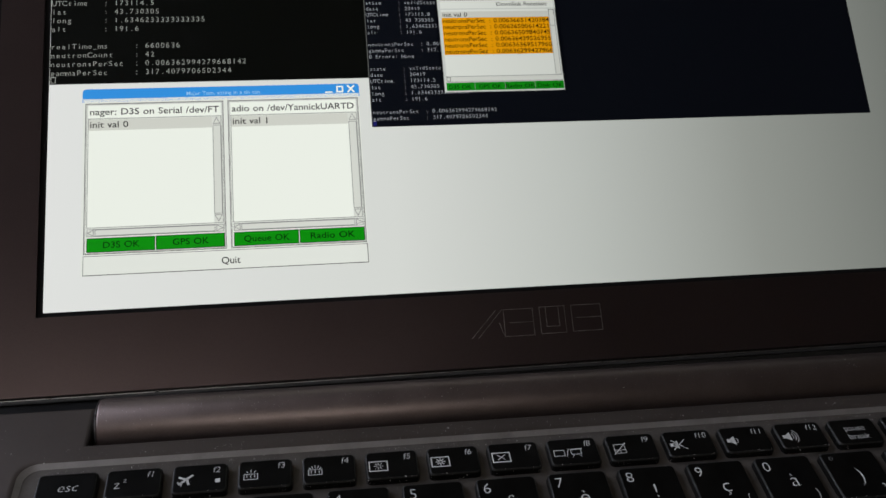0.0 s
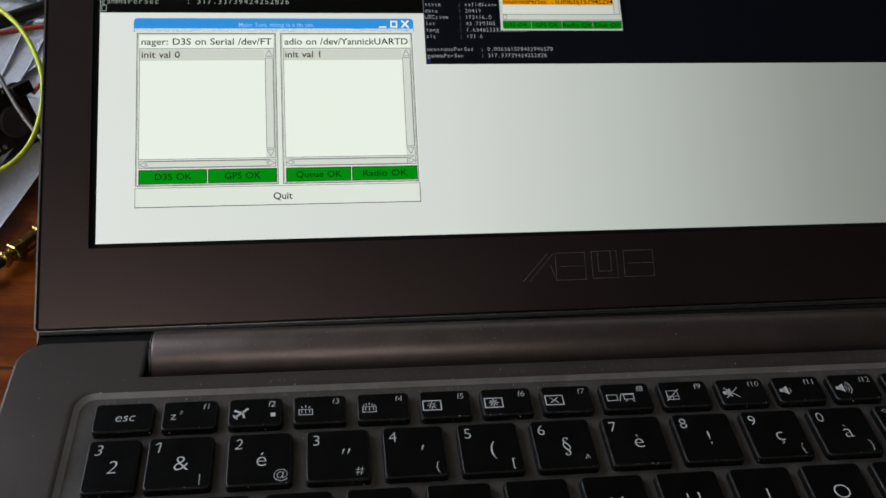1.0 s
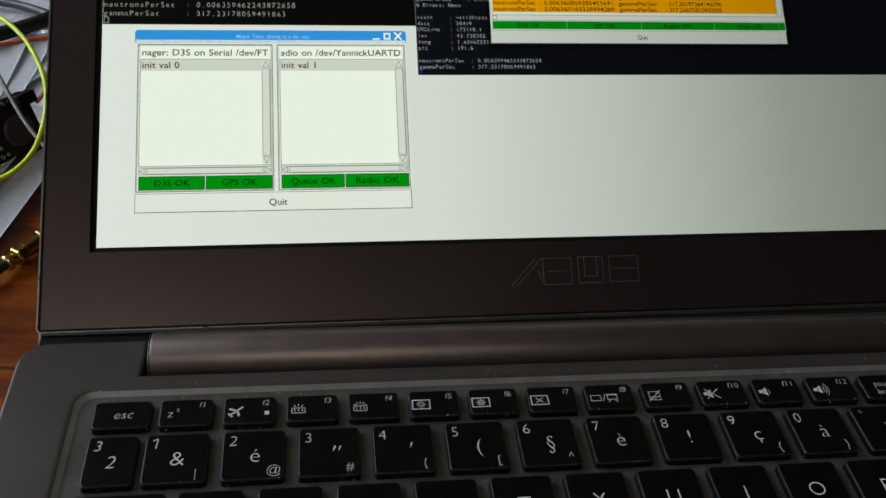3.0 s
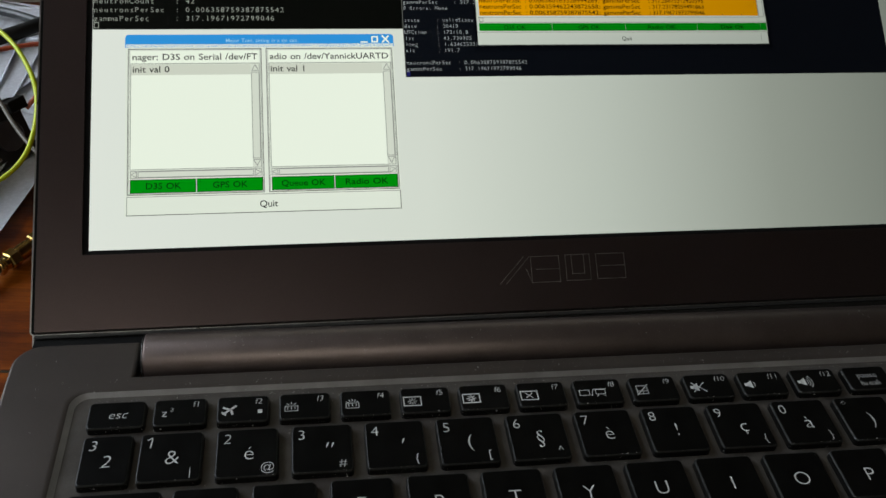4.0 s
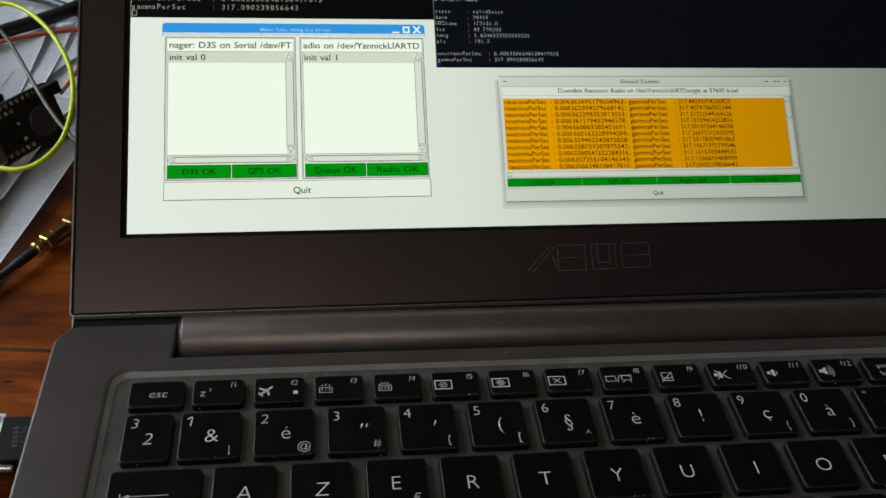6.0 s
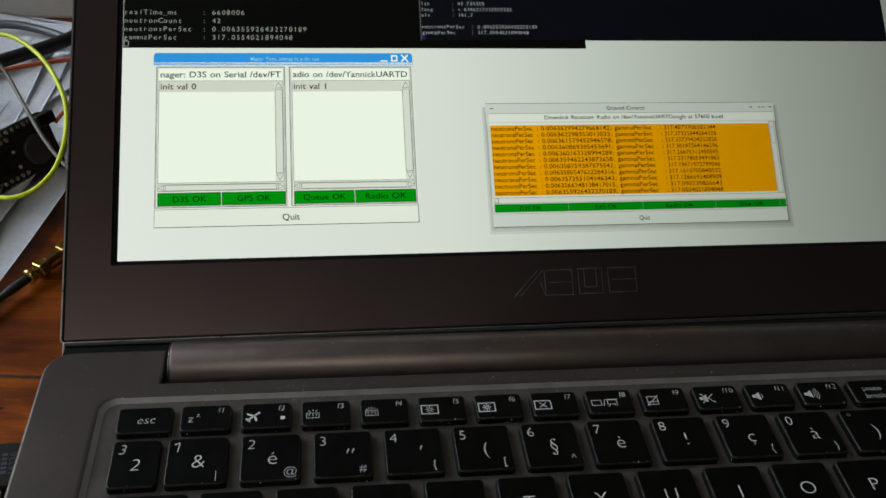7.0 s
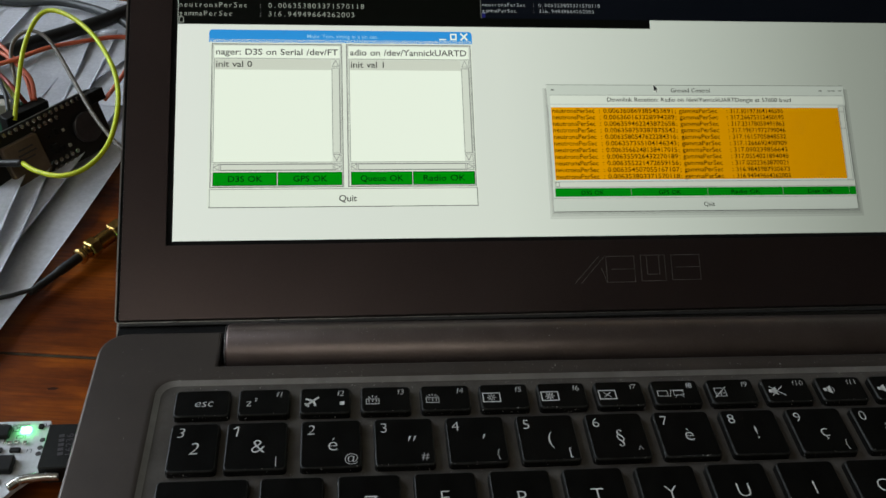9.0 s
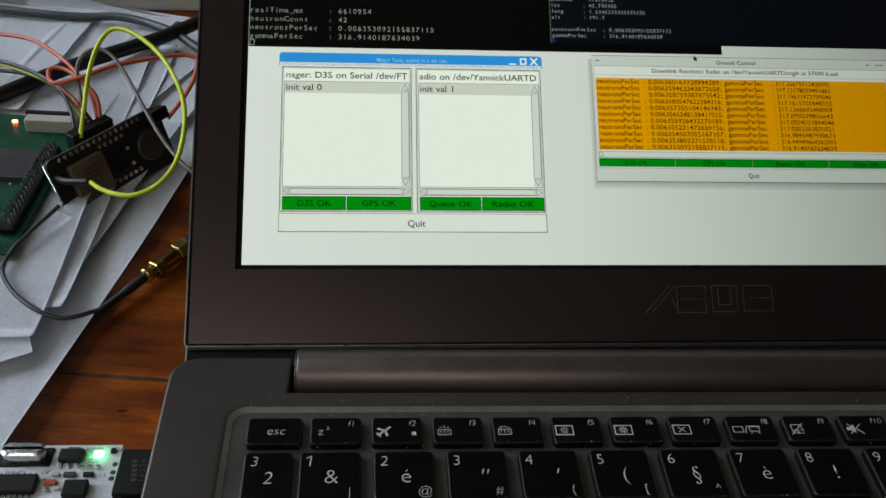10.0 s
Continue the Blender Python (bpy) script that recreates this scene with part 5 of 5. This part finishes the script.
block("power_chip", (-0.0122, -0.0062, -0.0178, -0.0128, 0, 0.0022), M_CHIP, dongle)
for x, y, w, h, mt in ((-0.0178, -0.0134, 0.0030, 0.0016, M_COPPER), (-0.0135, -0.0108, 0.0030, 0.0014, M_CHIPG), (-0.0085, -0.0108, 0.0026, 0.0013, M_CHIP), (-0.0166, -0.0106, 0.0020, 0.0011, M_CREAM), (-0.0080, -0.0080, 0.0013, 0.0009, M_TIN), (-0.0060, -0.0082, 0.0013, 0.0009, M_TIN), (-0.0098, -0.0082, 0.0013, 0.0009, M_TIN), (-0.0030, -0.0030, 0.0012, 0.0014, M_CHIP), (-0.0130, -0.0206, 0.0014, 0.0016, M_TIN), (-0.0100, -0.0206, 0.0014, 0.0016, M_TIN), (-0.0340, -0.0130, 0.0016, 0.0010, M_CREAM), (-0.0340, -0.0110, 0.0016, 0.0010, M_TIN), (-0.0175, -0.0152, 0.0012, 0.0010, M_TIN), (-0.0148, -0.0150, 0.0014, 0.0010, M_CREAM)):
    block("small_component", (x, x + w, y, y + h, 0, 0.0009), mt, dongle, r=0.0001)
block("green_lamp", (-0.0072, -0.0048, -0.0042, -0.0026, 0, 0.0009), G_GRNLED, dongle, "glowing green lamp", r=0.0001)
for i, y in enumerate((-0.0066, -0.0092, -0.0112)):
    bm = bmesh.new()
    lathe(bm, [(0.00075, 0.0), (0.00075, 0.00008), (0.0005, 0.0001)], 10)
    part("via", bm, M_CHIPG, dongle, m=pose(-0.0012, y, 0.0))
for s, x, y, size in (("D6", -0.0066, -0.0016, 0.0014), ("D8", -0.0090, -0.0016, 0.0014), ("IC1", -0.0086, -0.0030, 0.0014), ("IC2", -0.0070, -0.0054, 0.0014), ("FL2", -0.0016, -0.0016, 0.0014), ("12MHz", -0.0262, -0.0090, 0.0014), ("X1", -0.0186, -0.0090, 0.0014), ("C4", -0.0176, -0.0112, 0.0013), ("D4", -0.0122, -0.0228, 0.0014), ("D5", -0.0090, -0.0228, 0.0014), ("C3", -0.0170, -0.0018, 0.0014), ("R8", -0.0335, -0.0020, 0.0015), ("L1", -0.0038, -0.0102, 0.0013)):
    bm = bmesh.new()
    text(bm, s, 0, -0.0006, size * 1.3, 0, 0, "c")
    part("board_print", bm, M_SILK, dongle, m=pose(x, y, 0.00006, 0, 0, 180))
# the dongle's rear leans on a rubber block
block("foot", (-0.070, -0.060, -0.020, -0.006, -0.0080, -0.0015), M_BLK, dongle)


# ---- what moves: the pictures on the screen ----
DRAG = [(0.0, 121.8, 65.0), (4.28, 122.3, 65.0), (4.4, 122.2, 47.8), (4.5, 121.8, 30.7), (4.6, 121.0, 17.2), (4.7, 119.2, 8.6), (4.9, 118.0, 7.7), (9.15, 118.0, 7.6), (9.3, 117.2, 11.5), (9.5, 114.9, 18.1), (9.75, 111.8, 25.5), (10.0, 110.6, 26.8)]
NAVY_Y = [(0.0, 54.1), (6.45, 54.1), (6.95, 74.2), (10.0, 74.2)]
POINTER = [(0.0, 190, 110), (2.5, 161.5, 90), (2.72, 162.5, 88), (2.95, 224, 88), (4.28, 178, 109), (4.7, 175.5, 52.4), (5.0, 174.6, 51.6), (5.5, 162.4, 56.9), (5.9, 176, 112), (7.3, 200, 105), (7.72, 168, 92), (7.9, 151.3, 67.4), (8.5, 154.5, 50.5), (9.15, 153.6, 51.1), (9.5, 150.2, 61.5), (9.75, 146.6, 69.0), (10.0, 144.9, 70.6)]
WIDEN = [(0.0, 0.0), (2.70, 0.0), (2.92, 1.0), (10.0, 1.0)]


def between(rows, t):
    if t <= rows[0][0]:
        return rows[0][1:]
    for a, b in zip(rows, rows[1:]):
        if t <= b[0]:
            k = (t - a[0]) / (b[0] - a[0])
            return tuple(p + (q - p) * k for p, q in zip(a[1:], b[1:]))
    return rows[-1][1:]


def times_of(*tables, steps=True):
    ts = {round(r[0], 3) for tb in tables for r in tb} | {0.0, 10.0}
    if steps:
        ts |= {round(s - 0.034, 3) for s in STEPS} | {s for s in STEPS}
    out = []
    for t in sorted(ts):
        if not out or frame(t) > frame(out[-1]):
            out.append(t)
    return out


def slide(ob, place, ts):
    z = ob.matrix_basis.translation.z
    rows = []
    for t in ts:
        x, y, *sink = place(t)
        rows.append((t, Matrix.Translation((x * MM, y * MM, z - (sink[0] if sink else 0) * LAYER))))
    walk(ob, rows)


def motions():
    drag_t = times_of(DRAG, WIDEN, steps=False)
    for kind, dy in (("window_panel", 0.0), ("window_header", -6.2), ("window_footer", -4.3), ("button", 6.0)):
        for k, ob in enumerate(gc_parts[kind]):
            def place(t):
                x, y = between(DRAG, t)
                n = 1 - between(WIDEN, t)[0]
                return x + SLIDE[k] * n, y + (dy - (4.3 if kind == "window_panel" else 0)) * n
            slide(ob, place, drag_t)

    def quit_label(t):
        x, y = between(DRAG, t)
        n = 1 - between(WIDEN, t)[0]
        return x + 51.3 - 31 * n, y + 6.0 * n
    slide(gf_quit, quit_label, drag_t)
    for k, ob in enumerate(gf_labels):
        def place(t):
            x, y = between(DRAG, t)
            w = between(WIDEN, t)[0]
            return x + (k + 0.5) * (GW_N + (GW_W - GW_N) * w) / 4, y - 4.3 * (1 - w)
        slide(ob, place, drag_t)
    for k, ob in enumerate(gf_bars):
        def place(t):
            x, y = between(DRAG, t)
            w = between(WIDEN, t)[0]
            return x + (k + 1) * (GW_N + (GW_W - GW_N) * w) / 4, y - 4.3 * (1 - w)
        slide(ob, place, drag_t)
    # list rows wait behind the footer, step up as readings arrive and end behind the header
    row_t = times_of(DRAG, WIDEN)
    for i, made in enumerate(gc_rows):
        for k, ob in enumerate(made):
            def place(t):
                x, y = between(DRAG, t)
                w, b = between(WIDEN, t)[0], newest(t)
                yn = max(25.9 - ROWP * i, 7.6 + ROWP * (b - i)) if i <= b else 2.6
                yw = (11.75 + ROWP * (b - i) if b - i < 11 else 38.5) if i <= b else 7.0
                return x + SLIDE[k] * (1 - w), y + yn + (yw - yn) * w
            slide(ob, place, row_t)
    def place_first(t):
        x, y = between(DRAG, t)
        w = between(WIDEN, t)[0]
        return x, y + 28.15 + (38.5 - 28.15) * w
    slide(first_row, place_first, drag_t)
    # terminal text scrolls up, one block a reading
    block_t = times_of(NAVY_Y)
    for blocks, x0, base_y, height, top, moving in ((black_blocks, -0.2, 74.1, 39.0, 2, False), (navy_blocks, 98.0, 2.2, 23.76, 3, True)):
        for i, ob in blocks:
            ob.location.z = (3 if not moving else 8.5) * LAYER

            def place(t):
                n = newest(t) - i
                y = base_y + (between(NAVY_Y, t)[0] if moving else 0) + height * n if n >= 0 else 29.3 if moving else base_y - 43.0
                if n > top or (moving and n > top - 1 and t > 6.45):
                    return x0, y - height * (n - top), 7.5 if moving else 2.5
                return x0, y
            slide(ob, place, block_t)
    slide(navy, lambda t: (97.8, between(NAVY_Y, t)[0]), times_of(NAVY_Y, steps=False))
    slide(pointer, lambda t: between(POINTER, t), times_of(POINTER, steps=False))


motions()
